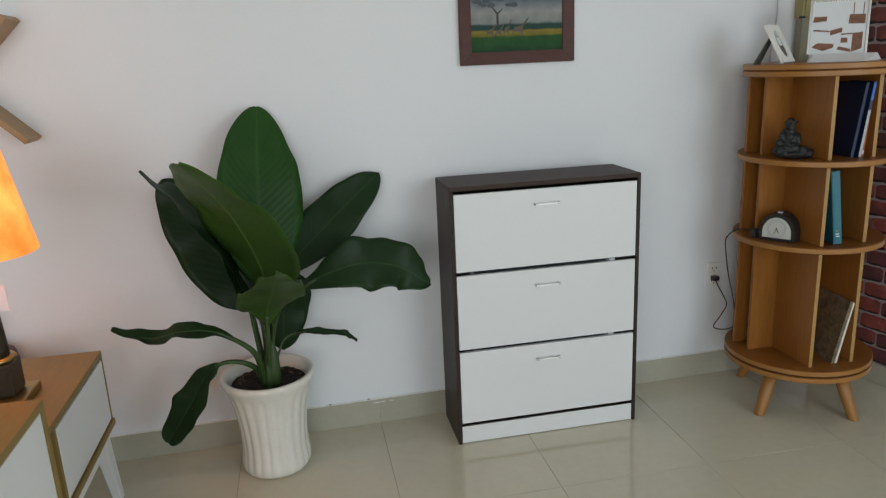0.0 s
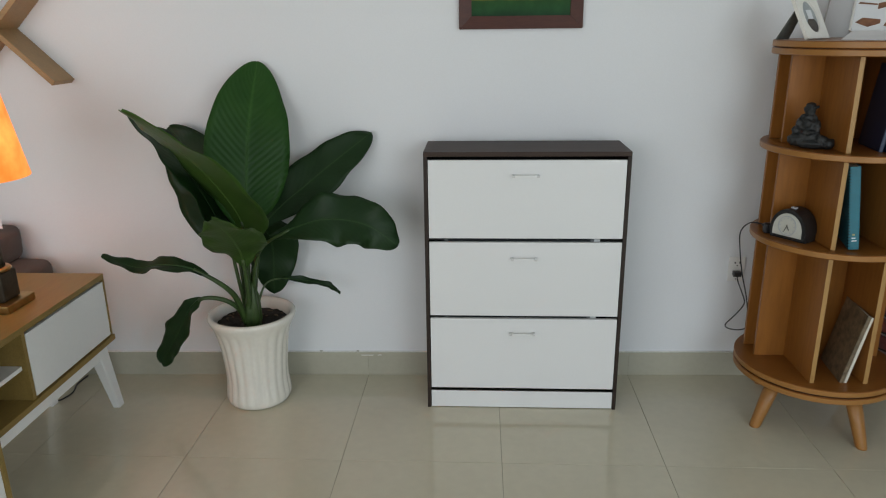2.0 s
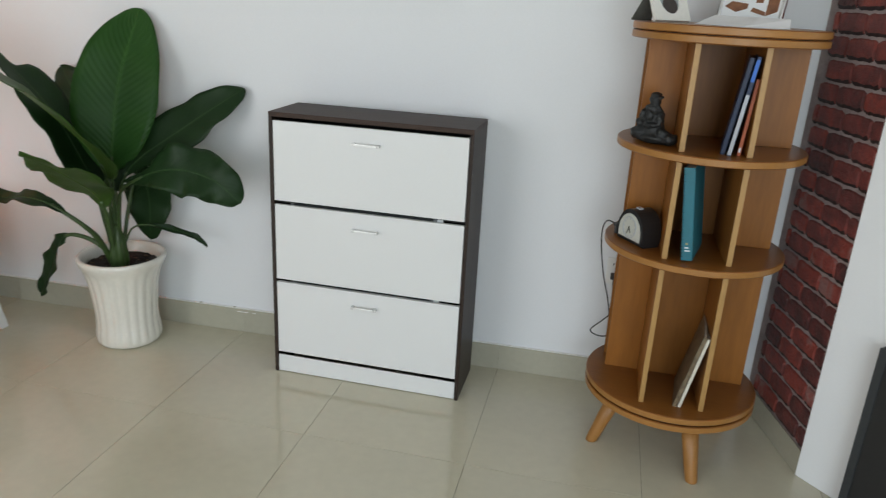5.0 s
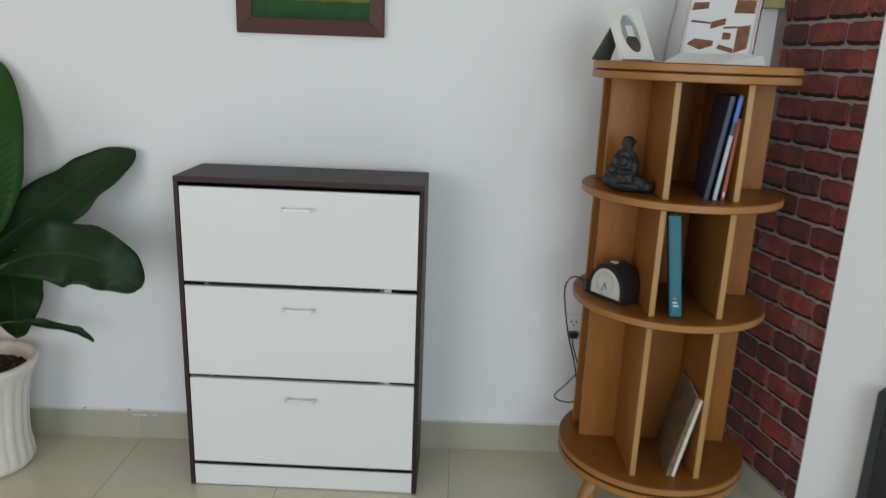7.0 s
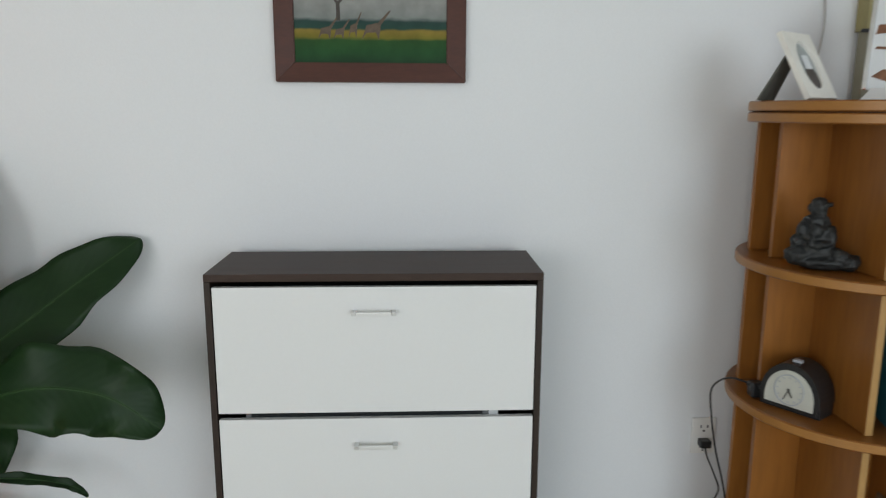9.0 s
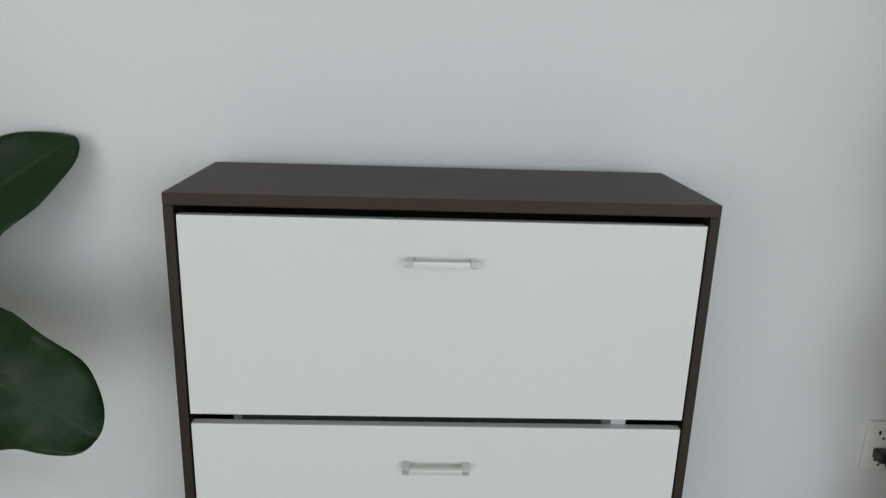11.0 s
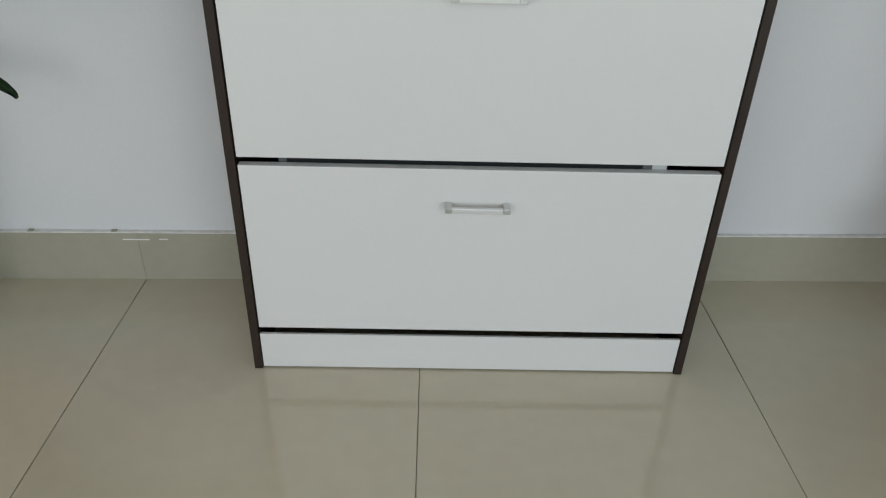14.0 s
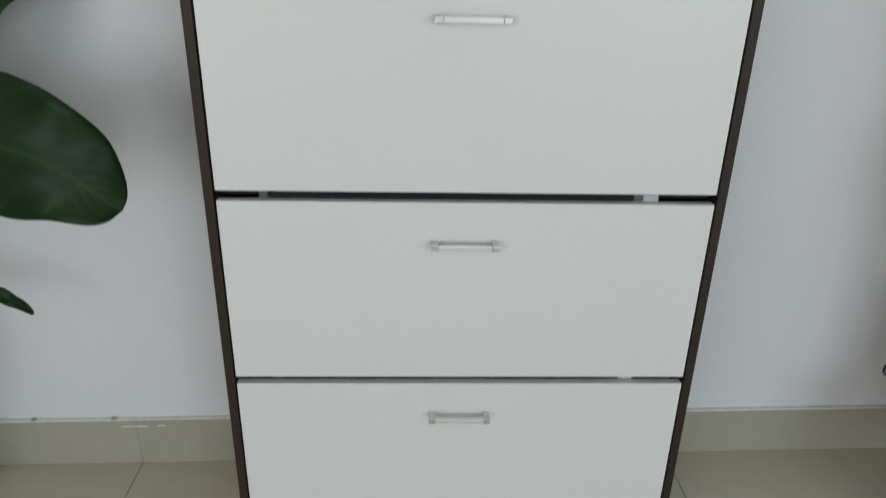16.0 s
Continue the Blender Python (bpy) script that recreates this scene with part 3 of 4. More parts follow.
def leaf(points, half, normal, material, blade=0.0, fold=0.18, wave=0.012, tip=0.5, seed=0, torn=False, stalk=0.010, base=0.80, ragged=0.035, point=0.54):
    """One leaf: a stalk and a blade along a smooth midrib. half: half the greatest width; normal: the way its face looks."""
    n, across = 34, 10
    line = smooth_path(points, 60)
    start = int(blade * 60)
    steps = [math.sin(math.pi / 2 * k / n) for k in range(n + 1)]

    def along(u):
        f = start + (60 - start) * u
        i = min(int(f), 59)
        return line[i].lerp(line[i + 1], f - i)

    rib = [along(u) for u in steps]
    bm = bmesh.new()
    uvl = bm.loops.layers.uv.new("UVMap")
    top, low, where = [], [], {}
    for k, q in enumerate(rib):
        u = steps[k]
        t = (along(min(u + 0.03, 1)) - along(max(u - 0.03, 0))).normalized()
        side = t.cross(Vector(normal)).normalized()
        up = side.cross(t)
        x = u ** tip
        w = half * (max(0.0, math.sin(math.pi * x)) ** (base if x < 0.5 else point)) + 0.004 * (1 - u) + 0.0008
        rt, rl = [], []
        for i in range(across + 1):
            v = i / across * 2 - 1
            ww = w
            if torn and u > 0.86 and v > 0:
                ww *= 0.45
            rip = wave * abs(v) ** 1.6 * math.sin(u * 17 + seed * 2.1 + (1.3 if v > 0 else 0)) + 0.4 * wave * v * v * math.sin(u * 37 + seed)
            edge = 1 + ragged * math.sin(u * 23 + seed * 3 + v) * abs(v)
            p = q + side * (v * ww * edge) + up * (fold * ww * abs(v) + rip) - ROOT
            a, b = bm.verts.new(p + up * 0.0007), bm.verts.new(p - up * 0.0007)
            where[a] = where[b] = (u, v)
            rt.append(a)
            rl.append(b)
        top.append(rt)
        low.append(rl)
    for k in range(n):
        for i in range(across):
            bm.faces.new((top[k][i], top[k][i + 1], top[k + 1][i + 1], top[k + 1][i]))
            bm.faces.new((low[k][i], low[k + 1][i], low[k + 1][i + 1], low[k][i + 1]))
        for i in (0, across):
            bm.faces.new((top[k][i], top[k + 1][i], low[k + 1][i], low[k][i]))
    for k in (0, n):
        for i in range(across):
            bm.faces.new((top[k][i], low[k][i], low[k][i + 1], top[k][i + 1]))
    for f in bm.faces:
        for lp in f.loops:
            lp[uvl].uv = where[lp.vert]
    ob = part("leaf", bm, material, plant, smooth=True)
    stem = bmesh.new()
    last = max(start + 4, 6)
    pts = [line[round(last * k / 6)] - ROOT for k in range(7)]
    tube(stem, pts, stalk, 10, 18, stalk * 0.55)
    part("stalk", stem, STALK, ob, smooth=True)
    ribm = bmesh.new()
    tube(ribm, [along(k / 14) - ROOT for k in range(14)], stalk * 0.42, 6, 40, 0.0009)
    part("midrib", ribm, material, ob, smooth=True)
    return ob


S = Vector((-0.742, -0.262, 0.36))


def at_base(dx, dy):
    return (S.x + dx, S.y + dy, S.z)


leaf([at_base(0, 0), (-0.730, -0.275, 0.62), (-0.718, -0.268, 0.86), (-0.708, -0.190, 1.15), (-0.690, -0.045, 1.420)], 0.162, (0.40, -0.86, 0.30), LEAF_MID, 0.42, 0.20, 0.006, 0.90, 1, ragged=0.008)
leaf([at_base(0, -0.01), (-0.730, -0.300, 0.60), (-0.715, -0.345, 0.83), (-0.780, -0.590, 1.11), (-0.876, -0.855, 1.318)], 0.172, (0.456, 0.546, 0.697), LEAF_LIGHT, 0.44, 0.08, 0.006, 0.70, 2, ragged=0.014)
leaf([at_base(-0.01, 0), (-0.770, -0.295, 0.58), (-0.795, -0.315, 0.76), (-0.900, -0.365, 1.03), (-1.066, -0.424, 1.255)], 0.112, (0.70, -0.10, 0.60), LEAF_DARK, 0.42, 0.12, 0.010, 0.85, 3, True, ragged=0.020)
leaf([at_base(-0.01, 0.01), (-0.765, -0.255, 0.56), (-0.800, -0.225, 0.73), (-0.935, -0.135, 0.975), (-1.072, -0.080, 1.165)], 0.138, (0.12, -0.95, 0.25), LEAF_DARK, 0.42, 0.10, 0.012, 0.80, 4, ragged=0.016)
leaf([at_base(-0.005, 0.01), (-0.745, -0.235, 0.58), (-0.775, -0.205, 0.72), (-0.880, -0.150, 0.84), (-0.985, -0.125, 0.835)], 0.085, (-0.05, -0.92, 0.35), LEAF_DARK, 0.42, 0.12, 0.012, 0.8, 5, ragged=0.016)
leaf([at_base(0.01, 0.01), (-0.715, -0.265, 0.60), (-0.650, -0.262, 0.795), (-0.450, -0.150, 0.970), (-0.234, -0.042, 1.132)], 0.098, (-0.05, -0.90, 0.42), LEAF_DARK, 0.42, 0.12, 0.011, 1.06, 6, base=1.9, ragged=0.014)
leaf([at_base(0.015, 0), (-0.705, -0.285, 0.58), (-0.630, -0.335, 0.735), (-0.410, -0.360, 0.838), (-0.230, -0.355, 0.822), (-0.102, -0.352, 0.735)], 0.100, (0.05, -0.85, 0.52), LEAF_DARK, 0.44, 0.10, 0.024, 0.84, 7, base=1.55, ragged=0.045, point=0.46)
leaf([at_base(0, -0.02), (-0.727, -0.315, 0.52), (-0.716, -0.375, 0.69), (-0.672, -0.610, 0.850), (-0.646, -0.822, 0.966)], 0.112, (-0.10, 0.56, 0.80), LEAF_LIGHT, 0.42, 0.04, 0.010, 0.80, 8, base=1.7, ragged=0.035, point=0.95, stalk=0.014)
leaf([at_base(-0.015, -0.015), (-0.765, -0.345, 0.50), (-0.800, -0.400, 0.585), (-0.900, -0.445, 0.668), (-1.010, -0.450, 0.684), (-1.115, -0.448, 0.672), (-1.224, -0.480, 0.732)], 0.035, (0.05, -0.42, 0.90), LEAF_DARK, 0.42, 0.16, 0.007, 0.78, 9, ragged=0.06, point=0.34, stalk=0.014)
leaf([at_base(-0.02, 0), (-0.790, -0.312, 0.465), (-0.880, -0.350, 0.510), (-0.955, -0.345, 0.470), (-1.045, -0.318, 0.330), (-1.142, -0.290, 0.185)], 0.064, (-0.35, -0.80, 0.45), LEAF_DARK, 0.46, 0.18, 0.008, 1.55, 10, ragged=0.06, point=0.36, stalk=0.013)
leaf([at_base(0.015, 0.01), (-0.700, -0.262, 0.47), (-0.655, -0.240, 0.545), (-0.530, -0.190, 0.530), (-0.420, -0.158, 0.490), (-0.384, -0.148, 0.452)], 0.012, (0.1, -0.6, 0.8), LEAF_DARK, 0.45, 0.3, 0.006, 0.7, 11, ragged=0.08, stalk=0.006)
leaf([at_base(0.005, 0.015), (-0.720, -0.215, 0.56), (-0.690, -0.170, 0.735), (-0.668, -0.125, 0.66), (-0.680, -0.120, 0.440)], 0.115, (0.05, -0.97, -0.1), LEAF_DARK, 0.50, 0.10, 0.008, 0.75, 12, ragged=0.016)
_bm = bmesh.new()
lathe(_bm, [(0.030, -0.02), (0.036, 0.02), (0.033, 0.07), (0.028, 0.12), (0.016, 0.165), (0.006, 0.19)], 40, lambda a, z, r: r * (0.86 + 0.30 * abs(math.sin(2.5 * a + 3 * z))))
for v in _bm.verts:
    v.co += Vector((0.013 + 0.07 * max(0, v.co.z), -0.036 - 0.06 * max(0, v.co.z), 0))
part("stem", _bm, STALK, plant, "thick stem of wrapped stalks", smooth=True)

# ---- revolving bookcase ----
BX, BY = 1.576, -0.291
bookcase = thing("bookcase", (BX, BY, 0), "round honey oak bookcase with three open tiers", "bookcase")


def round_board(name, r, z0, z1, label=""):
    b = bmesh.new()
    lathe(b, [(0.002, z0), (r - 0.003, z0), (r, z0 + 0.003), (r, z1 - 0.003), (r - 0.003, z1), (0.002, z1)], 96)
    for f in b.faces:
        f.material_index = 1 if abs(f.normal.z) < 0.9 and f.calc_center_median().xy.length > r - 0.01 else 0
    b.normal_update()
    for f in b.faces:
        f.material_index = 1 if abs(f.normal.z) < 0.5 else 0
    return part(name, b, [OAK_FLAT, OAK_EDGE], bookcase, label)


round_board("base_board", 0.301, 0.196, 0.220)
round_board("turntable_board", 0.301, 0.226, 0.250)
# black disc put into the turning gap as its shade
part("turntable_gap", cyl(bmesh.new(), 0.290, 0.290, 0.2202, 0.2258, 64), BLACK_IN, bookcase, "black disc standing for the shade in the turning gap")
round_board("shelf", 0.296, 0.751, 0.775)
round_board("shelf", 0.297, 1.097, 1.121)
round_board("top_board", 0.294, 1.441, 1.464)
round_board("top_board", 0.294, 1.4665, 1.490)
# black disc for the shade between the two top boards
part("top_gap", cyl(bmesh.new(), 0.285, 0.285, 1.4642, 1.4663, 64), BLACK_IN, bookcase)
for z0, z1 in ((0.2505, 0.7505), (0.7755, 1.0965), (1.1215, 1.4405)):
    for sgn in (-1, 1):
        x = 0.098 * sgn - 0.009
        b = boxed((x - 0.0085, -0.232, z0), (x + 0.0085, 0.225, z1), 0.0012)
        b.normal_update()
        for f in b.faces:
            f.material_index = 1 if f.normal.y < -0.9 else 0
        part("upright", b, [OAK, OAK_LIP], bookcase)
    yc = 0.008 if z0 < 0.5 else 0.110
    part("cross_panel", boxed((-0.0983, yc, z0), (0.0803, yc + 0.016, z1), 0.0012), OAK, bookcase)
    for xa, xb in ((-0.234, -0.1158), (0.0978, 0.254)):
        part("cross_panel", boxed((xa, 0.008, z0), (xb, 0.024, z1), 0.0012), OAK, bookcase)
    part("rear_panel", boxed((-0.240, 0.108, z0), (-0.1158, 0.124, z1), 0.0012), OAK, bookcase)
    part("rear_panel", boxed((0.0978, 0.108, z0), (0.254, 0.124, z1), 0.0012), OAK, bookcase)
for ax, ay, k in ((-0.175, -0.086, 1.43), (0.068, -0.194, 1.40), (0.165, 0.085, 1.43), (-0.070, 0.170, 1.43)):
    b = bmesh.new()
    f0, f1 = Vector((ax, ay, 0.1955)), Vector((ax * k, ay * k, 0.0))
    rings = []
    for t, r in ((0, 0.031), (0.5, 0.027), (0.97, 0.0215), (1, 0.020)):
        c = f0.lerp(f1, t)
        rings.append([b.verts.new((c.x + r * math.cos(2 * math.pi * i / 20), c.y + r * math.sin(2 * math.pi * i / 20), c.z)) for i in range(20)])
    for p, q in zip(rings, rings[1:]):
        for i in range(20):
            b.faces.new((p[i], q[i], q[(i + 1) % 20], p[(i + 1) % 20]))
    b.faces.new(rings[0])
    b.faces.new(rings[-1][::-1])
    part("leg", b, OAK_EDGE, bookcase, "splayed round oak leg", smooth=True)

# statue on the upper tier: one plain mesh
_bm = bmesh.new()
for c, s in (((0.004, 0, 0.018), (0.068, 0.046, 0.020)), ((-0.046, -0.012, 0.030), (0.026, 0.030, 0.024)), ((0.050, -0.014, 0.020), (0.026, 0.030, 0.020)), ((0.028, -0.020, 0.034), (0.022, 0.022, 0.018)),
             ((-0.012, 0, 0.046), (0.040, 0.034, 0.026)), ((-0.014, 0.004, 0.080), (0.036, 0.029, 0.038)), ((-0.050, -0.004, 0.058), (0.012, 0.016, 0.018)),
             ((-0.040, -0.006, 0.082), (0.013, 0.016, 0.024)), ((0.014, -0.010, 0.074), (0.013, 0.018, 0.026)), ((-0.014, 0.000, 0.108), (0.026, 0.022, 0.014)),
             ((-0.012, 0.000, 0.134), (0.0195, 0.020, 0.020)), ((-0.012, 0.000, 0.149), (0.0165, 0.017, 0.010)), ((0.005, -0.008, 0.146), (0.010, 0.010, 0.004)),
             ((-0.008, -0.028, 0.058), (0.022, 0.012, 0.010)), ((-0.016, -0.024, 0.088), (0.012, 0.010, 0.016))):
    bmesh.ops.create_icosphere(_bm, subdivisions=3, radius=1, matrix=Matrix.Translation((c[0] * 1.04, c[1], c[2])) @ Matrix.Diagonal((s[0] * 1.04, s[1], s[2], 1)))
for v in _bm.verts:
    v.co += v.normal * (0.005 * noise.noise(v.co * 70) + 0.004 * noise.noise(v.co * 150))
    v.co.z = max(0, v.co.z)
statue = tagged(part("statue", _bm, STONE, smooth=True), "small black seated stone statue on the shelf", "statue")
_rm = statue.modifiers.new("fused", "REMESH")
_rm.mode, _rm.voxel_size, _rm.use_smooth_shade = "VOXEL", 0.0026, True
statue.matrix_world = pose(1.391, -0.402, 1.1215, 0, 0, -23)

# alarm clock
clock = thing("alarm_clock", (1.380, -0.376, 0.7755), "black half-round alarm clock with a cream dial", "clock", turn=-54)
clock.scale = (0.98, 0.98, 1.04)
_out = [(-0.072, 0), (0.072, 0)] + oval(0, 0.030, 0.072, 0.082, 22, 0, math.pi, True)
_bm = prism(bmesh.new(), _out, -0.028, 0.050)
bmesh.ops.bevel(_bm, geom=[e for e in _bm.edges if abs(e.verts[0].co.y - e.verts[1].co.y) < 1e-6], offset=0.007, segments=3, affect="EDGES")
part("case", _bm, BLACK, clock)
part("dial", prism(bmesh.new(), [(-0.058, 0.014), (0.058, 0.014)] + oval(0, 0.034, 0.058, 0.063, 22, 0, math.pi, True), -0.0305, -0.0275), DIAL, clock, "cream half-round dial")
_bm = bmesh.new()
_o, _i = oval(0, 0.052, 0.036, 0.036, 36), oval(0, 0.052, 0.0335, 0.0335, 36)
for i in range(36):
    j = (i + 1) % 36
    v = [_bm.verts.new((p[0], y, p[1])) for y in (-0.0325, -0.0300) for p in (_o[i], _o[j], _i[j], _i[i])]
    for q in ((0, 1, 2, 3), (7, 6, 5, 4), (0, 4, 5, 1), (2, 6, 7, 3)):
        _bm.faces.new([v[a] for a in q])
bmesh.ops.remove_doubles(_bm, verts=_bm.verts, dist=1e-6)
part("dial_ring", _bm, SILVER, clock)
for k in range(12):
    b = box(bmesh.new(), (-0.0011, -0.0318, 0.026), (0.0011, -0.0302, 0.0305))
    bmesh.ops.rotate(b, verts=b.verts, cent=(0, 0, 0), matrix=Matrix.Rotation(k * math.pi / 6, 3, "Y"))
    bmesh.ops.translate(b, verts=b.verts, vec=(0, 0, 0.052))
    part("hour_mark", b, SILVER, clock)
for ang, ln, w in ((150, 0.018, 0.003), (205, 0.026, 0.0022)):
    b = box(bmesh.new(), (-w / 2, -0.0342, -0.004), (w / 2, -0.0328, ln))
    bmesh.ops.rotate(b, verts=b.verts, cent=(0, 0, 0), matrix=Matrix.Rotation(radians(ang), 3, "Y"))
    bmesh.ops.translate(b, verts=b.verts, vec=(0, 0, 0.052))
    part("clock_hand", b, FELT, clock)
part("button", boxed((-0.010, -0.006, 0.110), (0.010, 0.010, 0.117), 0.002), SILVER, clock, "silver snooze button")

# books
def book(name, at, size, turn, lean, cover, label, spiral=False, marks=None):
    """A book that stands on its lower edge: size is thickness, depth, height."""
    t, d, h = size
    ob = new(name)
    ob.matrix_world = pose(*at, 0, lean, turn)
    tagged(ob, label, "book", "books in the bookcase")
    part("cover", boxed((0, 0, 0), (0.0022, d, h), 0.0006, 1), cover, ob)
    part("cover", boxed((t - 0.0022, 0, 0), (t, d, h), 0.0006, 1), cover, ob)
    part("spine", boxed((0.0024, 0, 0), (t - 0.0024, 0.0022, h), 0.0003, 1), cover, ob)
    part("pages", boxed((0.0026, 0.004, 0.003), (t - 0.0026, d - 0.003, h - 0.003), 0), LEAVES, ob, "cream page block")
    if spiral:
        for k in range(26):
            z = 0.012 + k * (h - 0.024) / 25
            part("wire_ring", tube(bmesh.new(), [(-0.002, 0.006, z), (-0.004, -0.001, z + 0.001), (0.003, -0.004, z + 0.002), (0.006, 0.001, z + 0.002)], 0.0009, 6, 6), BLACK, ob)
    for z0, z1, x0, x1, m in marks or ():
        part("print", boxed((x0, -0.0012, z0), (x1, -0.0002, z1), 0), m, ob)
    return ob


book("book", (1.5200, -0.5250, 0.7790), (0.034, 0.20, 0.297), -14, -6.8, TEAL, "thick teal spiral-bound book upright on the shelf", True,
     [(0.03, 0.034, 0.010, 0.026, PAPER), (0.040, 0.044, 0.010, 0.022, PAPER), (0.052, 0.058, 0.012, 0.020, OLIVE)])
book("book", (1.5830, -0.4950, 1.1215), (0.014, 0.20, 0.290), -8, 7.2, NAVY, "navy hardback leaning on the shelf")
book("book", (1.6005, -0.5150, 1.1215), (0.012, 0.19, 0.294), -8, 6.8, NAVY, "slim silver and blue book leaning on the shelf", False,
     [(0.004, 0.185, 0.0004, 0.0106, SILVER), (0.222, 0.286, 0.0004, 0.0106, BLUE)])
book("book", (1.6320, -0.4950, 1.1215), (0.010, 0.18, 0.228), -8, 4, RUST, "slim rust-orange book leaning on the shelf", False, [(0.01, 0.025, 0.002, 0.007, PAPER)])
book("book", (1.5730, -0.5150, 0.2505), (0.014, 0.205, 0.280), -6, 12.5, ALBUM, "mottled brown album leaning in the lowest tier")
book("book", (1.5910, -0.5150, 0.2505), (0.010, 0.200, 0.272), -6, 11.5, LEAVES, "pale paperback leaning beside the album")

# photo frame on the top board
photo = thing("photo_frame", (1.3995, -0.3310, 1.4905), "small ivory photo frame with an oval opening", "photo frame", turn=37)
LEAN_BACK = Matrix.Rotation(radians(-28), 4, "X")


def leaning(b):
    bmesh.ops.transform(b, matrix=LEAN_BACK, verts=b.verts)
    return b


_bm = bmesh.new()
_n = 40
_rect, _ov = [], []
for i in range(_n):
    side, k = divmod(i, 10)
    u = k / 5 - 1
    x, z = ((1, u), (-u, 1), (-1, -u), (u, -1))[side]
    _rect.append((0.069 * x, 0.0855 + 0.0825 * z))
    a = math.atan2(0.0825 * z, 0.069 * x)
    _ov.append((0.041 * math.cos(a), 0.0855 + 0.060 * math.sin(a)))
_rf, _rb, _of, _ob = ([_bm.verts.new((x, y, z)) for x, z in pts] for pts, y in ((_rect, -0.006), (_rect, 0.006), (_ov, -0.006), (_ov, 0.006)))
for i in range(_n):
    j = (i + 1) % _n
    for q in ((_rf[i], _rf[j], _of[j], _of[i]), (_rb[j], _rb[i], _ob[i], _ob[j]), (_rf[j], _rf[i], _rb[i], _rb[j]), (_of[i], _of[j], _ob[j], _ob[i])):
        _bm.faces.new(q)
part("moulding", leaning(_bm), IVORY, photo)
part("print", leaning(prism(bmesh.new(), oval(0, 0.0855, 0.043, 0.062, 36), 0.0005, 0.0035)), PHOTO, photo, "grey faded print")
part("print", leaning(prism(bmesh.new(), oval(0.003, 0.055, 0.029, 0.028, 24), -0.0012, 0.0003)), DARKP, photo)
part("print", leaning(prism(bmesh.new(), [(-0.014, 0.078), (0.016, 0.078), (0.016, 0.112), (-0.014, 0.112)], -0.0024, -0.0013)), PAPER, photo)
_bm = bmesh.new()
_a = [_bm.verts.new(p) for p in ((-0.050, 0.062, 0.104), (0.000, 0.062, 0.104), (0.006, 0.112, 0.0), (-0.072, 0.112, 0.0))]
_b = [_bm.verts.new(v.co + Vector((0, 0.003, 0.002))) for v in _a]
_bm.faces.new(_a)
_bm.faces.new(_b[::-1])
for i in range(4):
    _bm.faces.new((_a[i], _b[i], _b[(i + 1) % 4], _a[(i + 1) % 4]))
part("easel_leg", _bm, FELT, photo, "grey felt easel leg")

# catalogue holder
holder = new("catalogue_stand")
holder.matrix_world = Matrix.Translation((1.616, -0.323, 1.4905)) @ Matrix.Rotation(radians(-41), 4, "Z")
tagged(holder, "silver framed furniture print on a white angled base", "display stand")
part("base", slab(bmesh.new(), [(-0.088, -0.133), (0.106, -0.190), (0.160, -0.025), (0.130, 0.035), (-0.105, 0.035)], 0.0, 0.028), CARD, holder, "white card base")
for v in holder.children[-1].data.vertices:
    if v.co.z > 0.02:
        v.co.x *= 0.90
        v.co.y = v.co.y * 0.42 + 0.008
_tilt = Matrix.Rotation(radians(-9), 4, "X")


def tilted(b):
    bmesh.ops.transform(b, matrix=Matrix.Translation((0, 0.012, 0.026)) @ _tilt, verts=b.verts)
    return b


for lo, hi in (((-0.108, -0.007, 0), (-0.098, 0.006, 0.218)), ((0.098, -0.007, 0), (0.108, 0.006, 0.218)), ((-0.0978, -0.007, 0.208), (0.0978, 0.006, 0.218))):
    part("frame_bar", tilted(boxed(lo, hi, 0.002)), BRIGHT, holder, "polished silver frame bar")
sheet = part("sheet", tilted(boxed((-0.0975, -0.002, 0.0), (0.0975, 0.003, 0.2075), 0)), PAPER, holder, "white printed page")
for pts in ([(-0.094, 0.128), (-0.044, 0.132), (-0.044, 0.150), (-0.090, 0.150)], [(-0.092, 0.094), (-0.030, 0.088), (-0.030, 0.093), (-0.088, 0.100)],
            [(-0.028, 0.074), (0.014, 0.086), (0.014, 0.104), (-0.028, 0.094)], [(-0.092, 0.030), (-0.050, 0.014), (-0.012, 0.026), (-0.012, 0.040), (-0.070, 0.046)],
            [(0.034, 0.118), (0.092, 0.116), (0.092, 0.152), (0.036, 0.154)], [(0.048, 0.154), (0.051, 0.154), (0.051, 0.198), (0.048, 0.198)],
            [(0.082, 0.154), (0.085, 0.154), (0.085, 0.198), (0.082, 0.198)], [(0.0, 0.018), (0.050, 0.006), (0.050, 0.018), (0.006, 0.030)],
            [(0.052, 0.006), (0.088, 0.020), (0.088, 0.084), (0.052, 0.080)], [(0.012, 0.044), (0.036, 0.044), (0.036, 0.062), (0.012, 0.064)],
            [(0.010, 0.074), (0.051, 0.076), (0.051, 0.081), (0.012, 0.080)]):
    part("print", tilted(prism(bmesh.new(), pts, -0.0032, -0.0021)), BROWNP, sheet)

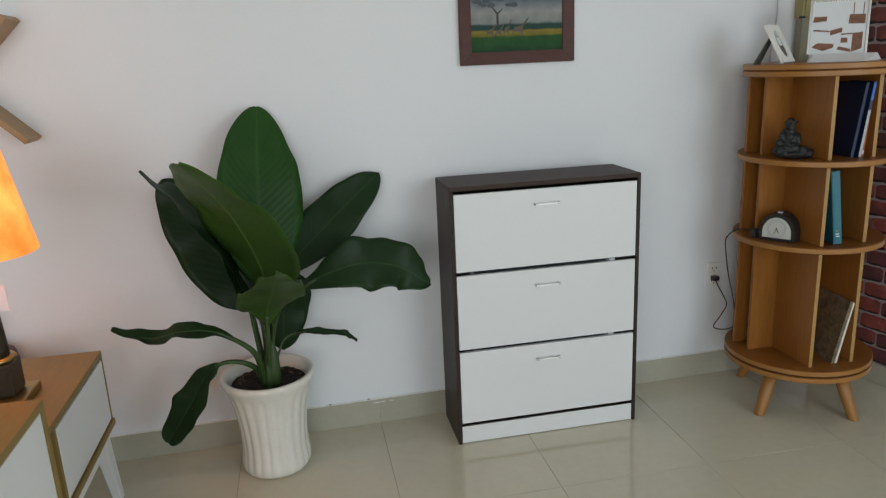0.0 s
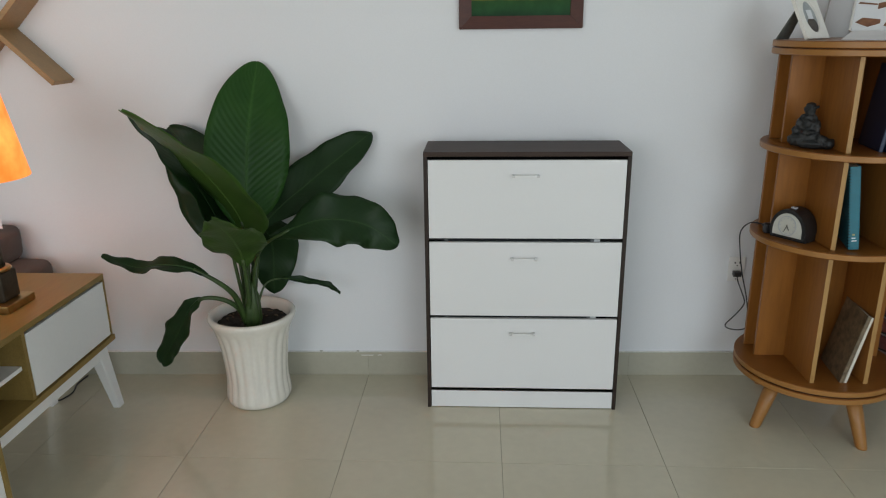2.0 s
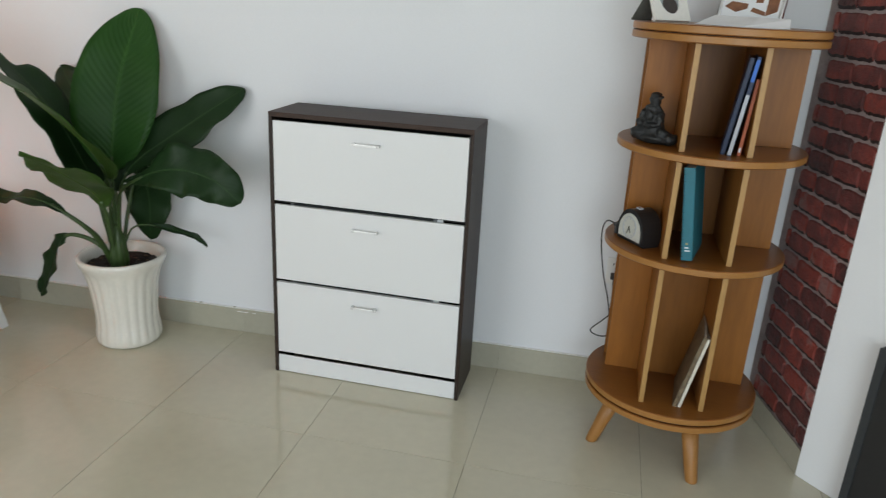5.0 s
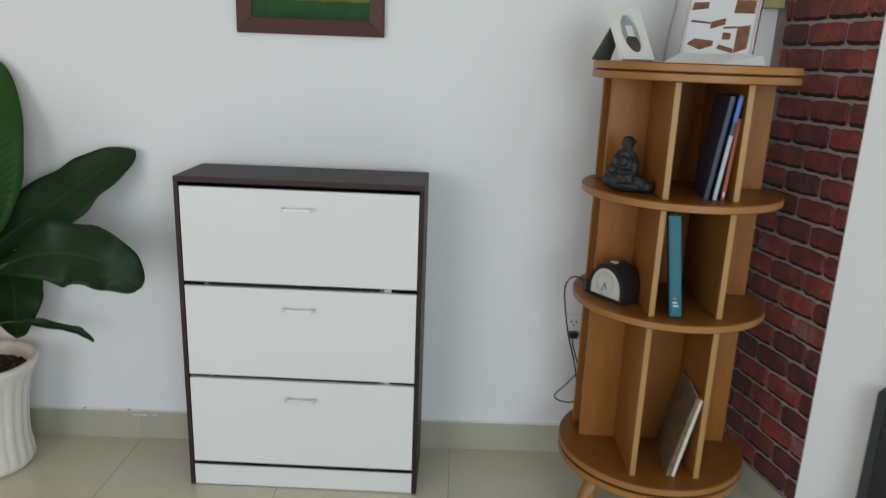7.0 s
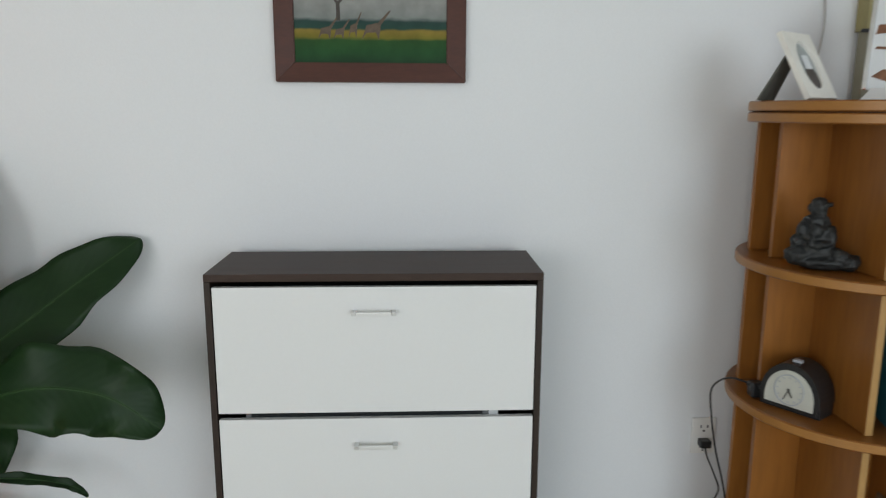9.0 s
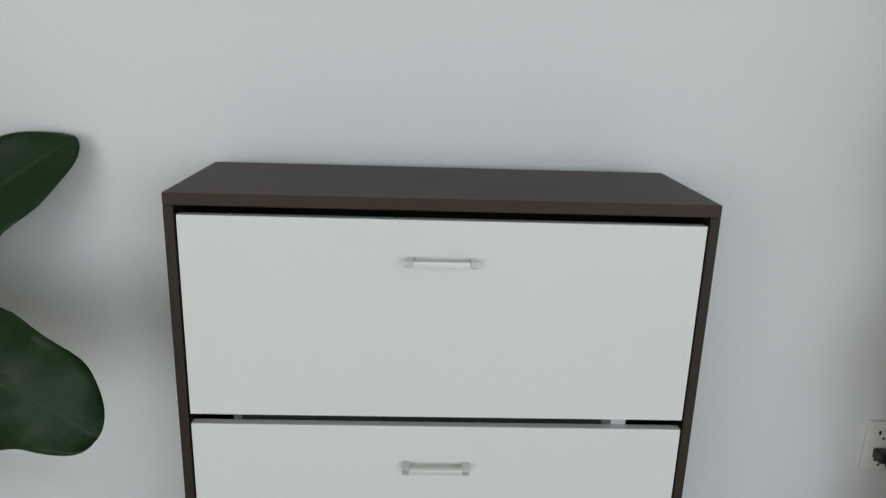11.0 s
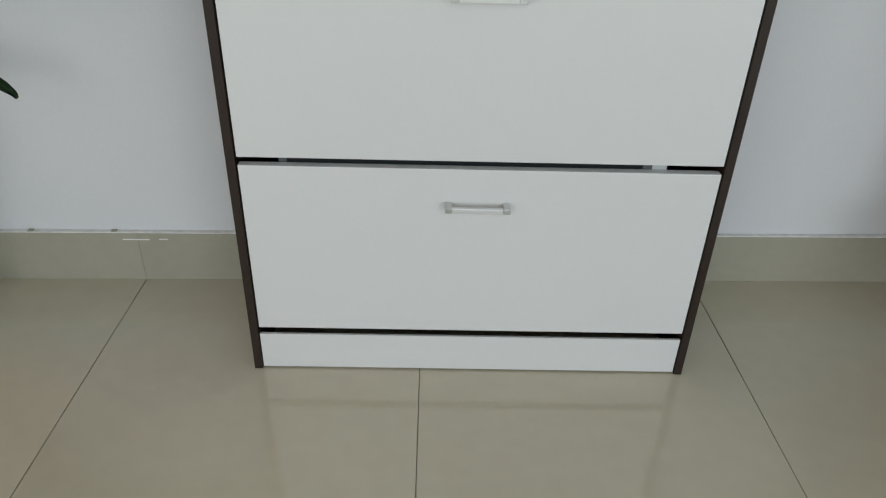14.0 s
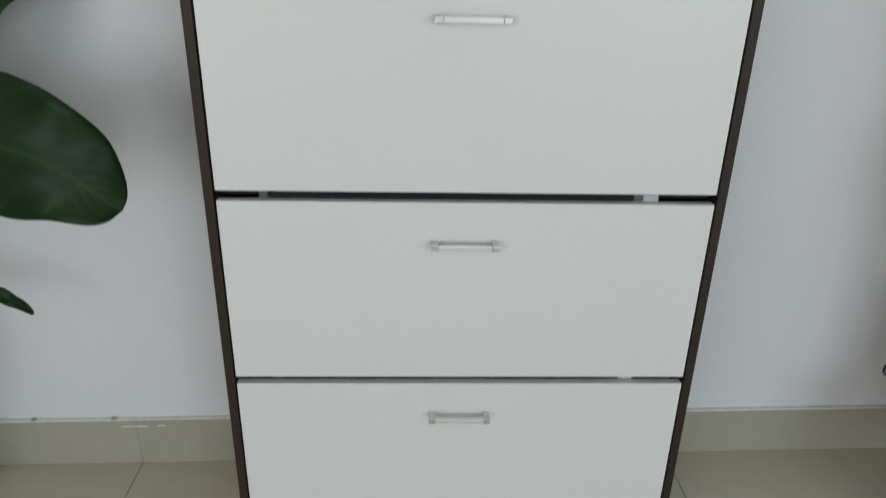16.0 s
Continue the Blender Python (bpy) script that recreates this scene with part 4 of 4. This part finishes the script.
# ---- things on the north wall ----
pic = thing("wall_painting", (0.377, wall_y(0.377) - 0.001, 1.536), "framed landscape painting with a dark mahogany frame", "painting", turn=WALL_TURN)
PW, PH, FW = 0.246, 0.40, 0.050
for pts, nm in (([(-PW, 0), (PW, 0), (PW - FW, FW), (-PW + FW, FW)], "frame_bar"), ([(-PW, PH), (-PW + FW, PH - FW), (PW - FW, PH - FW), (PW, PH)], "frame_bar"),
                ([(-PW, 0), (-PW + FW, FW), (-PW + FW, PH - FW), (-PW, PH)], "frame_bar"), ([(PW, 0), (PW, PH), (PW - FW, PH - FW), (PW - FW, FW)], "frame_bar")):
    b = prism(bmesh.new(), pts, -0.022, 0.0)
    for v in b.verts:
        if v.co.y < -0.01:
            inner = abs(abs(v.co.x) - (PW - FW)) < 1e-4
            v.co.y = -0.015 if inner else -0.022
    bmesh.ops.bevel(b, geom=list(b.edges), offset=0.0022, segments=2, affect="EDGES")
    part(nm, b, FRAME, pic)
_bm = boxed((-PW + FW - 0.003, -0.009, 0), (PW - FW + 0.003, -0.006, PH - 2 * FW + 0.006), 0)
canvas = part("canvas", _bm, CANVAS, pic, "painted grassland under a cloudy sky")
canvas.location = (0, 0, FW - 0.003)


def daub(name, pts, m, y=-0.0100):
    part(name, prism(bmesh.new(), pts, y, -0.0088), m, canvas)


TRUNK_P = mat("painted_trunk", (0.035, 0.026, 0.02), 0.5, vary=0.3, scale=60, bump=0.1)
OCHRE = mat("painted_ochre", (0.090, 0.058, 0.032), 0.5, vary=0.4, scale=70, bump=0.2)
CROWN_P = mat("painted_foliage", (0.050, 0.062, 0.068), 0.5, vary=0.5, scale=40, bump=0.2)
daub("painted_tree", [(-0.088, 0.108), (-0.078, 0.108), (-0.079, 0.150), (-0.060, 0.170), (-0.063, 0.172), (-0.083, 0.156), (-0.104, 0.180), (-0.107, 0.178), (-0.088, 0.148)], TRUNK_P)
_rp = random.Random(3)
for k in range(34):
    cx, cz = -0.095 + _rp.gauss(0, 0.040), 0.222 + _rp.gauss(0, 0.020)
    rx, rz = _rp.uniform(0.008, 0.024), _rp.uniform(0.004, 0.010)
    cx, cz = max(-0.19 + rx, min(0.10, cx)), max(0.185, min(0.30 - rz, cz))
    daub("painted_crown", oval(cx, cz, rx, rz, 12), CROWN_P, -0.0094 - 0.00002 * k)
for cx, cz, rx, rz in ((-0.118, 0.080, 0.018, 0.012), (-0.082, 0.078, 0.015, 0.011), (-0.046, 0.086, 0.012, 0.014), (0.002, 0.086, 0.026, 0.0155)):
    daub("painted_shape", [(cx - rx, cz - rz * 1.6), (cx - rx * 0.5, cz - rz * 0.5), (cx + rx * 0.4, cz - rz * 0.4), (cx + rx * 0.7, cz - rz * 1.6), (cx + rx * 0.9, cz + rz * 0.5), (cx + rx * 0.5, cz + rz * 1.1), (cx - rx * 0.5, cz + rz * 0.7)], OCHRE)
    daub("painted_shape", [(cx + rx * 0.45, cz + rz * 0.8), (cx + rx * 0.85, cz + rz * 0.6), (cx + rx * 1.9, cz + rz * 3.0), (cx + rx * 1.75, cz + rz * 3.1)], OCHRE)

wclock = thing("wall_clock", (0.916, wall_y(0.916) - 0.001, 1.900), "round wall clock with cream face and black rim", "clock", turn=WALL_TURN)
part("face", prism(bmesh.new(), oval(0, 0, 0.104, 0.104, 64), -0.014, 0.0), CREAM, wclock)
_bm = bmesh.new()
tube(_bm, [(0.1065 * math.cos(a), -0.012, 0.1065 * math.sin(a)) for a in [2 * math.pi * k / 40 for k in range(41)]], 0.0045, 8, 120)
part("rim", _bm, BLACK, wclock, smooth=True)
for k in range(12):
    for dx in (-0.008, 0.0, 0.008):
        b = box(bmesh.new(), (dx - 0.0012, -0.0155, 0.070), (dx + 0.0012, -0.0142, 0.094))
        bmesh.ops.rotate(b, verts=b.verts, cent=(0, 0, 0), matrix=Matrix.Rotation(k * math.pi / 6, 3, "Y"))
        part("hour_mark", b, BLACK, wclock)

socket = thing("wall_socket", (1.346, wall_y(1.346) - 0.0005, 0.515), "white double wall socket with a black plug", "socket", turn=WALL_TURN)
part("plate", boxed((-0.036, -0.009, -0.056), (0.036, 0.0, 0.056), 0.003), SOCKET, socket)
for z in (0.030, -0.032):
    for x in (-0.010, 0.010):
        part("socket_hole", boxed((x - 0.002, -0.0102, z - 0.0045), (x + 0.002, -0.0091, z + 0.0045), 0), BLACK, socket)
    part("socket_hole", boxed((-0.0025, -0.0102, z - 0.016), (0.0025, -0.0091, z - 0.011), 0), BLACK, socket)
plug = thing("power_cable", (1.344, wall_y(1.344) - 0.0095, 0.500), "thin black power cable with plug, looped beside the bookcase", "cable")
part("plug", boxed((-0.016, -0.030, -0.012), (0.016, -0.0005, 0.010), 0.004), BLACK, plug)
_c = Vector((1.344, wall_y(1.344) - 0.0095, 0.500))
part("cord", tube(bmesh.new(), [Vector(p) - _c for p in ((1.342, -0.002, 0.492), (1.341, -0.022, 0.472), (1.351, -0.052, 0.435), (1.358, -0.074, 0.392), (1.320, -0.090, 0.347), (1.278, -0.104, 0.308),
     (1.288, -0.122, 0.296), (1.325, -0.152, 0.304), (1.344, -0.166, 0.330), (1.337, -0.168, 0.408), (1.322, -0.169, 0.478), (1.296, -0.171, 0.568),
     (1.276, -0.172, 0.673), (1.271, -0.174, 0.746), (1.284, -0.232, 0.798), (1.314, -0.292, 0.807))], 0.0026, 8, 120), BLACK, plug, smooth=True)
part("cord_jack", tube(bmesh.new(), [Vector(p) - _c for p in ((1.308, -0.288, 0.804), (1.324, -0.306, 0.805), (1.340, -0.322, 0.805))], 0.005, 8, 8), BLACK, plug, smooth=True)
part("adapter", boxed((1.310 - _c.x, -0.312 - _c.y, 0.776 - _c.z), (1.340 - _c.x, -0.282 - _c.y, 0.813 - _c.z), 0.005), BLACK, plug, "black adapter block")

wire = thing("hanging_cord", (1.578, wall_y(1.578) - 0.004, 1.806), "thin grey cord hanging down the white wall", "cable", turn=WALL_TURN)
part("cord", tube(bmesh.new(), [(0.004, -0.002, 0.30), (0.002, -0.003, 0.10), (0.0, -0.006, 0.0), (0.012, -0.003, -0.06), (0.014, -0.003, -0.12), (0.004, -0.003, -0.20), (-0.006, -0.003, -0.29), (-0.004, -0.003, -0.42)], 0.0028, 8, 60), CORD, wire, smooth=True)
part("clip", boxed((-0.008, -0.010, -0.007), (0.008, 0.003, 0.007), 0.002), SILVER, wire)

olive = thing("wall_cabinet", (1.682, wall_y(1.682), 1.50), "olive green wooden wall cabinet with a small black latch", "wall cabinet", turn=WALL_TURN)
part("body", boxed((0, -0.055, 0.176), (0.250, -0.002, 0.62), 0.003), OLIVE, olive)
part("post", boxed((0.006, -0.050, -0.02), (0.056, -0.008, 0.1755), 0.002), DULL, olive, "dull grey-olive post")
part("door", prism(bmesh.new(), [(0.012, 0.184), (0.072, 0.184), (0.080, 0.262), (0.094, 0.282), (0.120, 0.290), (0.238, 0.292), (0.238, 0.61), (0.012, 0.61)], -0.064, -0.0553), OLIVE, olive, "olive door with an arched lower rail")
part("latch", boxed((-0.018, -0.066, 0.171), (0.010, -0.056, 0.180), 0.002), BLACK, olive, "black latch")

# crossed-plank shelf: two boards that cross, fixed to the wall
xs = thing("cross_shelf", (-1.685, wall_y(-1.685), 1.560), "light oak wall shelf of two crossed planks", "shelf", turn=WALL_TURN)


def plank(ang, half, name):
    b = boxed((-half, -0.154, -0.0105), (half, -0.001, 0.0105), 0.0015)
    bmesh.ops.rotate(b, verts=b.verts, cent=(0, 0, 0), matrix=Matrix.Rotation(radians(ang), 3, "Y"))
    return part(name, b, ASH_X, xs)


plank(45, 0.297, "plank")
for s in (-1, 1):
    b = boxed((0.0112, -0.1535, -0.0105), (0.297, -0.0012, 0.0105), 0.0015)
    bmesh.ops.rotate(b, verts=b.verts, cent=(0, 0, 0), matrix=Matrix.Rotation(radians(-45 if s > 0 else 135), 3, "Y"))
    part("plank", b, ASH_X, xs)

# ---- television stand, lamp and sofa ----
tv = thing("tv_stand", (0, 0, 0), "low oak television stand with white drawer and splayed white legs", "tv stand")
TX0, TX1, TY0, TY1 = -1.668, -1.308, -1.225, -0.344
part("top_board", boxed((TX0, TY0, 0.588), (TX1, TY1, 0.610), 0.0015), ASH, tv)
part("bottom_board", boxed((TX0, TY0, 0.318), (TX1 + 0.005, TY1 + 0.008, 0.340), 0.0015), ASH, tv)
part("end_panel", boxed((TX0, TY1 - 0.010, 0.3405), (TX1, TY1, 0.5875), 0.001), ASH, tv)
part("divider", boxed((TX0, -0.893, 0.3405), (TX1 - 0.002, -0.875, 0.5875), 0.001), ASH, tv)
part("end_panel", boxed((TX0, TY0, 0.3405), (TX1, TY0 + 0.018, 0.5875), 0.001), ASH, tv)
part("back_panel", boxed((TX0 + 0.001, TY0 + 0.019, 0.3405), (TX0 + 0.007, TY1 - 0.011, 0.5875), 0), ASH, tv)
part("drawer_front", boxed((TX1 - 0.018, -0.871, 0.347), (TX1 - 0.001, TY1 - 0.012, 0.578), 0.002), WHITE_LEG, tv, "white lacquered drawer front")
part("inner_shelf", boxed((TX0 + 0.008, -1.206, 0.455), (TX1 - 0.02, -0.894, 0.470), 0.001), WHITE_LEG, tv, "white inner shelf")
part("apron", boxed((TX1 - 0.050, TY0 + 0.05, 0.268), (TX1 - 0.010, TY1 - 0.105, 0.3175), 0.002), WHITE_LEG, tv, "white leg frame rail")
part("apron", boxed((TX0 + 0.035, TY0 + 0.05, 0.268), (TX0 + 0.075, TY1 - 0.105, 0.3175), 0.002), WHITE_LEG, tv, "white leg frame rail")
for x, y, dx, dy in ((TX1 - 0.034, TY1 - 0.078, 0.004, 0.088), (TX0 + 0.055, TY1 - 0.078, -0.02, 0.088), (TX1 - 0.034, TY0 + 0.085, 0.004, -0.05), (TX0 + 0.055, TY0 + 0.085, -0.02, -0.05)):
    b = bmesh.new()
    box(b, (-0.023, -0.036, 0), (0.023, 0.036, 0.3173), 0.003)
    for v in b.verts:
        k = 1 - v.co.z / 0.3173
        v.co.x = v.co.x * (1 - 0.35 * k) + x + dx * k
        v.co.y = v.co.y * (1 - 0.45 * k) + y + dy * k
    part("leg", b, WHITE_LEG, tv, "splayed white leg")

side = thing("side_cabinet", (0, 0, 0), "taller oak cabinet with a plain white door", "cabinet")
SX0, SX1, SY0, SY1, SZ = -1.60, -1.188, -1.95, -1.240, 0.836
part("top_board", boxed((SX0, SY0, SZ - 0.022), (SX1, SY1, SZ), 0.0015), ASH, side)
part("end_panel", boxed((SX0, SY1 - 0.018, 0.12), (SX1, SY1, SZ - 0.0225), 0.001), ASH, side)
part("end_panel", boxed((SX0, SY0, 0.12), (SX1, SY0 + 0.018, SZ - 0.0225), 0.001), ASH, side)
part("bottom_board", boxed((SX0, SY0 + 0.0185, 0.12), (SX1, SY1 - 0.0185, 0.14), 0.001), ASH, side)
part("back_panel", boxed((SX0 + 0.002, SY0 + 0.0185, 0.1405), (SX0 + 0.008, SY1 - 0.0185, SZ - 0.0225), 0), ASH, side)
part("door", boxed((SX1 - 0.022, SY0 + 0.020, 0.142), (SX1 - 0.004, SY1 - 0.0195, SZ - 0.024), 0.002), WHITE_LEG, side, "plain white door")
for x in (SX0 + 0.04, SX1 - 0.04):
    for y in (SY0 + 0.04, SY1 - 0.04):
        part("leg", cyl(bmesh.new(), 0.014, 0.021, 0, 0.1195, 16, (x, y)), WHITE_LEG, side)

LX, LY, LZ = -1.495, -0.700, 0.610
lamp = thing("table_lamp", (LX, LY, LZ), "lit table lamp with amber shade and bronze column base", "lamp")
part("base", boxed((-0.078, -0.078, 0), (0.078, 0.078, 0.028), 0.005), BRASS, lamp, "aged brass square foot")
part("plinth", boxed((-0.047, -0.047, 0.0285), (0.047, 0.047, 0.135), 0.010, 3), BRONZE, lamp)
part("ring", lathe(bmesh.new(), [(0.02, 0.1355), (0.049, 0.1355), (0.054, 0.142), (0.049, 0.149), (0.02, 0.149)], 32), BRASS, lamp, "brass ring", True)
part("column", lathe(bmesh.new(), [(0.036, 0.1495), (0.035, 0.18), (0.030, 0.28), (0.027, 0.40), (0.030, 0.42), (0.018, 0.44), (0.012, 0.47)], 48, lambda a, z, r: r * (1 - 0.06 * abs(math.sin(8 * a)))), BRONZE, lamp, "fluted dark bronze column", True)
_bm = bmesh.new()
_seg = 56
_rings = [[_bm.verts.new((r * math.cos(2 * math.pi * i / _seg), r * math.sin(2 * math.pi * i / _seg), z)) for i in range(_seg)] for r, z in ((0.168, 0.468), (0.113, 0.775), (0.110, 0.775), (0.165, 0.468))]
for a, b in zip(_rings, _rings[1:] + _rings[:1]):
    for i in range(_seg):
        _bm.faces.new((a[i], a[(i + 1) % _seg], b[(i + 1) % _seg], b[i]))
part("shade", _bm, SHADE, lamp, "amber mottled glowing shade", True)
part("tag", boxed((0.030, -0.004, 0.290), (0.062, -0.002, 0.370), 0.0005), TAG, lamp, "small white paper tag")
part("tag_string", tube(bmesh.new(), [(0.046, -0.003, 0.369), (0.040, -0.002, 0.40), (0.020, 0, 0.452)], 0.0008, 6, 8), TAG, lamp)
bulb = bpy.data.lights.new("lamp_bulb", "POINT")
bulb.energy, bulb.color, bulb.shadow_soft_size = 2.6, (1.0, 0.68, 0.42), 0.035
bulb_ob = new("lamp_bulb", bulb)
bulb_ob.location = (LX, LY, LZ + 0.60)

strip = thing("power_strip", (-1.664, -0.215, 0), "short white power strip lying on the floor tiles", "power strip")
part("body", boxed((-0.022, -0.075, 0.0), (0.022, 0.075, 0.030), 0.005, 2), SOCKET, strip)
for y in (-0.045, 0.0, 0.045):
    part("socket_hole", boxed((-0.010, y - 0.012, 0.0301), (0.010, y + 0.012, 0.0309), 0), BLACK, strip)
part("cord", tube(bmesh.new(), [(0.0, -0.074, 0.012), (0.016, -0.100, 0.006), (0.050, -0.085, 0.005), (0.066, -0.020, 0.005), (0.045, 0.055, 0.005), (0.05, 0.14, 0.005)], 0.0035, 8, 40), BLACK, strip, "black cord", True)

sofa = thing("sofa", (-1.665, -0.075, 0), "taupe fabric sofa against the white wall", "sofa")


def cushion(lo, hi, bev=0.05, puff=0.012):
    b = boxed(lo, hi, bev, 5)
    for v in b.verts:
        v.co += Vector((noise.noise(v.co * 5), noise.noise(v.co * 5 + Vector((3, 1, 2))), noise.noise(v.co * 4))) * puff
    return b


part("arm", cushion((-0.22, -0.285, 0.06), (-0.004, -0.005, 0.590)), SOFA, sofa, smooth=True)
part("backrest", cushion((-1.55, -0.26, 0.30), (-0.225, -0.005, 0.600), 0.06), SOFA, sofa, smooth=True)
part("back_cushion", cushion((-1.50, -0.24, 0.585), (-0.120, -0.010, 0.750), 0.05), SOFA, sofa, smooth=True)
part("seat", cushion((-1.55, -0.85, 0.10), (-0.225, -0.265, 0.43), 0.06), SOFA, sofa, smooth=True)
for x in (-0.19, -1.45):
    for y in (-0.06, -0.25):
        part("foot", cyl(bmesh.new(), 0.018, 0.022, 0, 0.105, 16, (x, y)), BLACK, sofa)

# ---- black boxes by the pillar ----
P_FRAME = Matrix.Translation(P0) @ Matrix.Rotation(radians(-90 + PILLAR_TURN), 4, "Z")
speaker = new("speaker_box")
speaker.matrix_world = P_FRAME @ Matrix.Translation((0.186, -0.055, 0))
tagged(speaker, "charcoal black box with a framed front, standing by the pillar", "speaker")
part("body", boxed((0.0, 0.004, 0.0), (0.40, 0.050, 0.602), 0.006), CHAR, speaker)
for lo, hi in (((0.0, -0.004, 0.0), (0.026, 0.0036, 0.602)), ((0.374, -0.004, 0.0), (0.40, 0.0036, 0.602)), ((0.0264, -0.004, 0.574), (0.3736, 0.0036, 0.602)), ((0.0264, -0.004, 0.0), (0.3736, 0.0036, 0.03))):
    part("frame_bar", boxed(lo, hi, 0.002), CHAR, speaker)
part("front_panel", boxed((0.0266, 0.0005, 0.0305), (0.3734, 0.0036, 0.5735), 0.0005), BLACK, speaker, "black recessed front")
upper = new("black_panel")
upper.matrix_world = P_FRAME @ Matrix.Translation((0.237, -0.050, 0.6025))
tagged(upper, "tall glossy black panel standing on the charcoal box", "panel")
part("body", boxed((0.0, 0.0, 0.0), (0.33, 0.035, 0.55), 0.004), BLACK, upper)

# ---- pieces of floor, skirting and brick wall ----
def shared(name, me, parent, at):
    ob = new(name, me)
    ob.parent = parent
    ob.location = at
    return ob


T, GAP = 0.6, 0.0014
tile_meshes = {}
for ix in range(-9, 9):
    for iy in range(-10, 2):
        x0, x1 = 0.303 + T * (ix - 1), 0.303 + T * ix
        y0, y1 = -0.705 + T * iy, -0.705 + T * (iy + 1)
        if iy > 0:
            continue
        y1, x0, x1 = 0.06 if iy == 0 else y1, max(x0, WEST), min(x1, 4.5)
        y0 = max(y0, SOUTH)
        if x1 - x0 < 0.05 or y1 - y0 < 0.05:
            continue
        key = (round(x1 - x0, 3), round(y1 - y0, 3))
        if key not in tile_meshes:
            w, d = key[0] - GAP, key[1] - GAP
            tile_meshes[key] = finish("tile", boxed((-w / 2, -d / 2, -0.008), (w / 2, d / 2, 0), 0.0008, 1), TILE)
        shared("tile", tile_meshes[key], floor, ((x0 + x1) / 2, (y0 + y1) / 2, 0))

sk = finish("skirting_tile", boxed((-0.2998, -0.013, 0.0), (0.2998, -0.0065, 0.114), 0.0005, 1), SKIRT)
for k in range(-7, 3):
    shared("skirting_tile", sk, base_n, (0.003 + 0.6 * k, 0, 0))
sk2 = finish("skirting_tile", boxed((-0.074, -0.013, 0.003), (0.074, -0.0065, 0.114), 0.0015, 2), SKIRT)
shared("skirting_tile", sk2, base_n, (1.579, 0, 0))
part("caulk", boxed((WEST, -0.012, 0.1142), (1.95, -0.0008, 0.1168), 0.0005, 1), PLASTER, base_n, "thin white caulk line")
for x, z, w in ((-0.300, 0.1005, 0.056), (-0.243, 0.1012, 0.018)):
    part("plaster_smear", boxed((x - w / 2, -0.0142, z - 0.0014), (x + w / 2, -0.0131, z + 0.0014), 0.0004, 1), PLASTER, base_n, "white plaster smear")
for x in (-0.344, -0.515):
    part("chip", boxed((x - 0.006, -0.0120, 0.1169), (x + 0.006, -0.002, 0.1195), 0.001, 1), SKIRT, base_n, "beige glaze chip")

rng = random.Random(7)
BH, BL, JOINT = 0.0765, 0.165, 0.0085


def brick_mesh(w):
    """A hand-made brick: uneven outline, rounded corners, bulging face, lower edge coloured dark as its shade."""
    b = bmesh.new()
    n = 8
    face, rim, back = [], [], []
    h = BH - JOINT
    outline = []
    for i in range(n + 1):
        lift = 0.005 if i in (0, n) else 0
        outline.append((-w / 2 + w * i / n, -h / 2 + lift + rng.uniform(-0.0022, 0.0018), 0))
    for i in range(n + 1):
        lift = 0.006 if i in (0, n) else 0
        outline.append((w / 2 - w * i / n, h / 2 - lift + rng.uniform(-0.0016, 0.0016), 1))
    for x, z, top in outline:
        x += rng.uniform(-0.001, 0.001)
        back.append(b.verts.new((x, 0.0, z)))
        rim.append(b.verts.new((x * 0.985, -0.0075, z * 0.97 if top else z + 0.001)))
        face.append(b.verts.new((x * 0.95, -0.0125 + rng.uniform(-0.0008, 0.0008), z * 0.85 if top else z + 0.0115 + rng.uniform(-0.0025, 0.003))))
    m = len(outline)
    for i in range(m):
        j = (i + 1) % m
        # lower faces take the dark underside shade colour
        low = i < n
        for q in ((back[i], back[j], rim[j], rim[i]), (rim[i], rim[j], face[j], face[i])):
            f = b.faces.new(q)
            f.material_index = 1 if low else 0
    hub = b.verts.new((0, -0.0145, 0.004))
    for i in range(m):
        b.faces.new((face[i], face[(i + 1) % m], hub))
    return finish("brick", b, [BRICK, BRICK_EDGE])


full = [brick_mesh(BL - JOINT) for _ in range(10)]
z, row = 0.0995, 0
while z < HIGH - 0.08:
    s = (-0.045 if row % 2 else -0.135) + rng.uniform(-0.007, 0.007)
    while s < BRICK_END - 0.012:
        a, b = max(s, 0.002), min(s + BL, BRICK_END - 0.001)
        if b - a > BL - 0.002:
            me = rng.choice(full)
        elif b - a > 0.022:
            me = brick_mesh(b - a - JOINT)
        else:
            me = None
        if me:
            shared("brick", me, east, ((a + b) / 2, 0.0045, z + BH / 2))
        s += BL
    z += BH
    row += 1
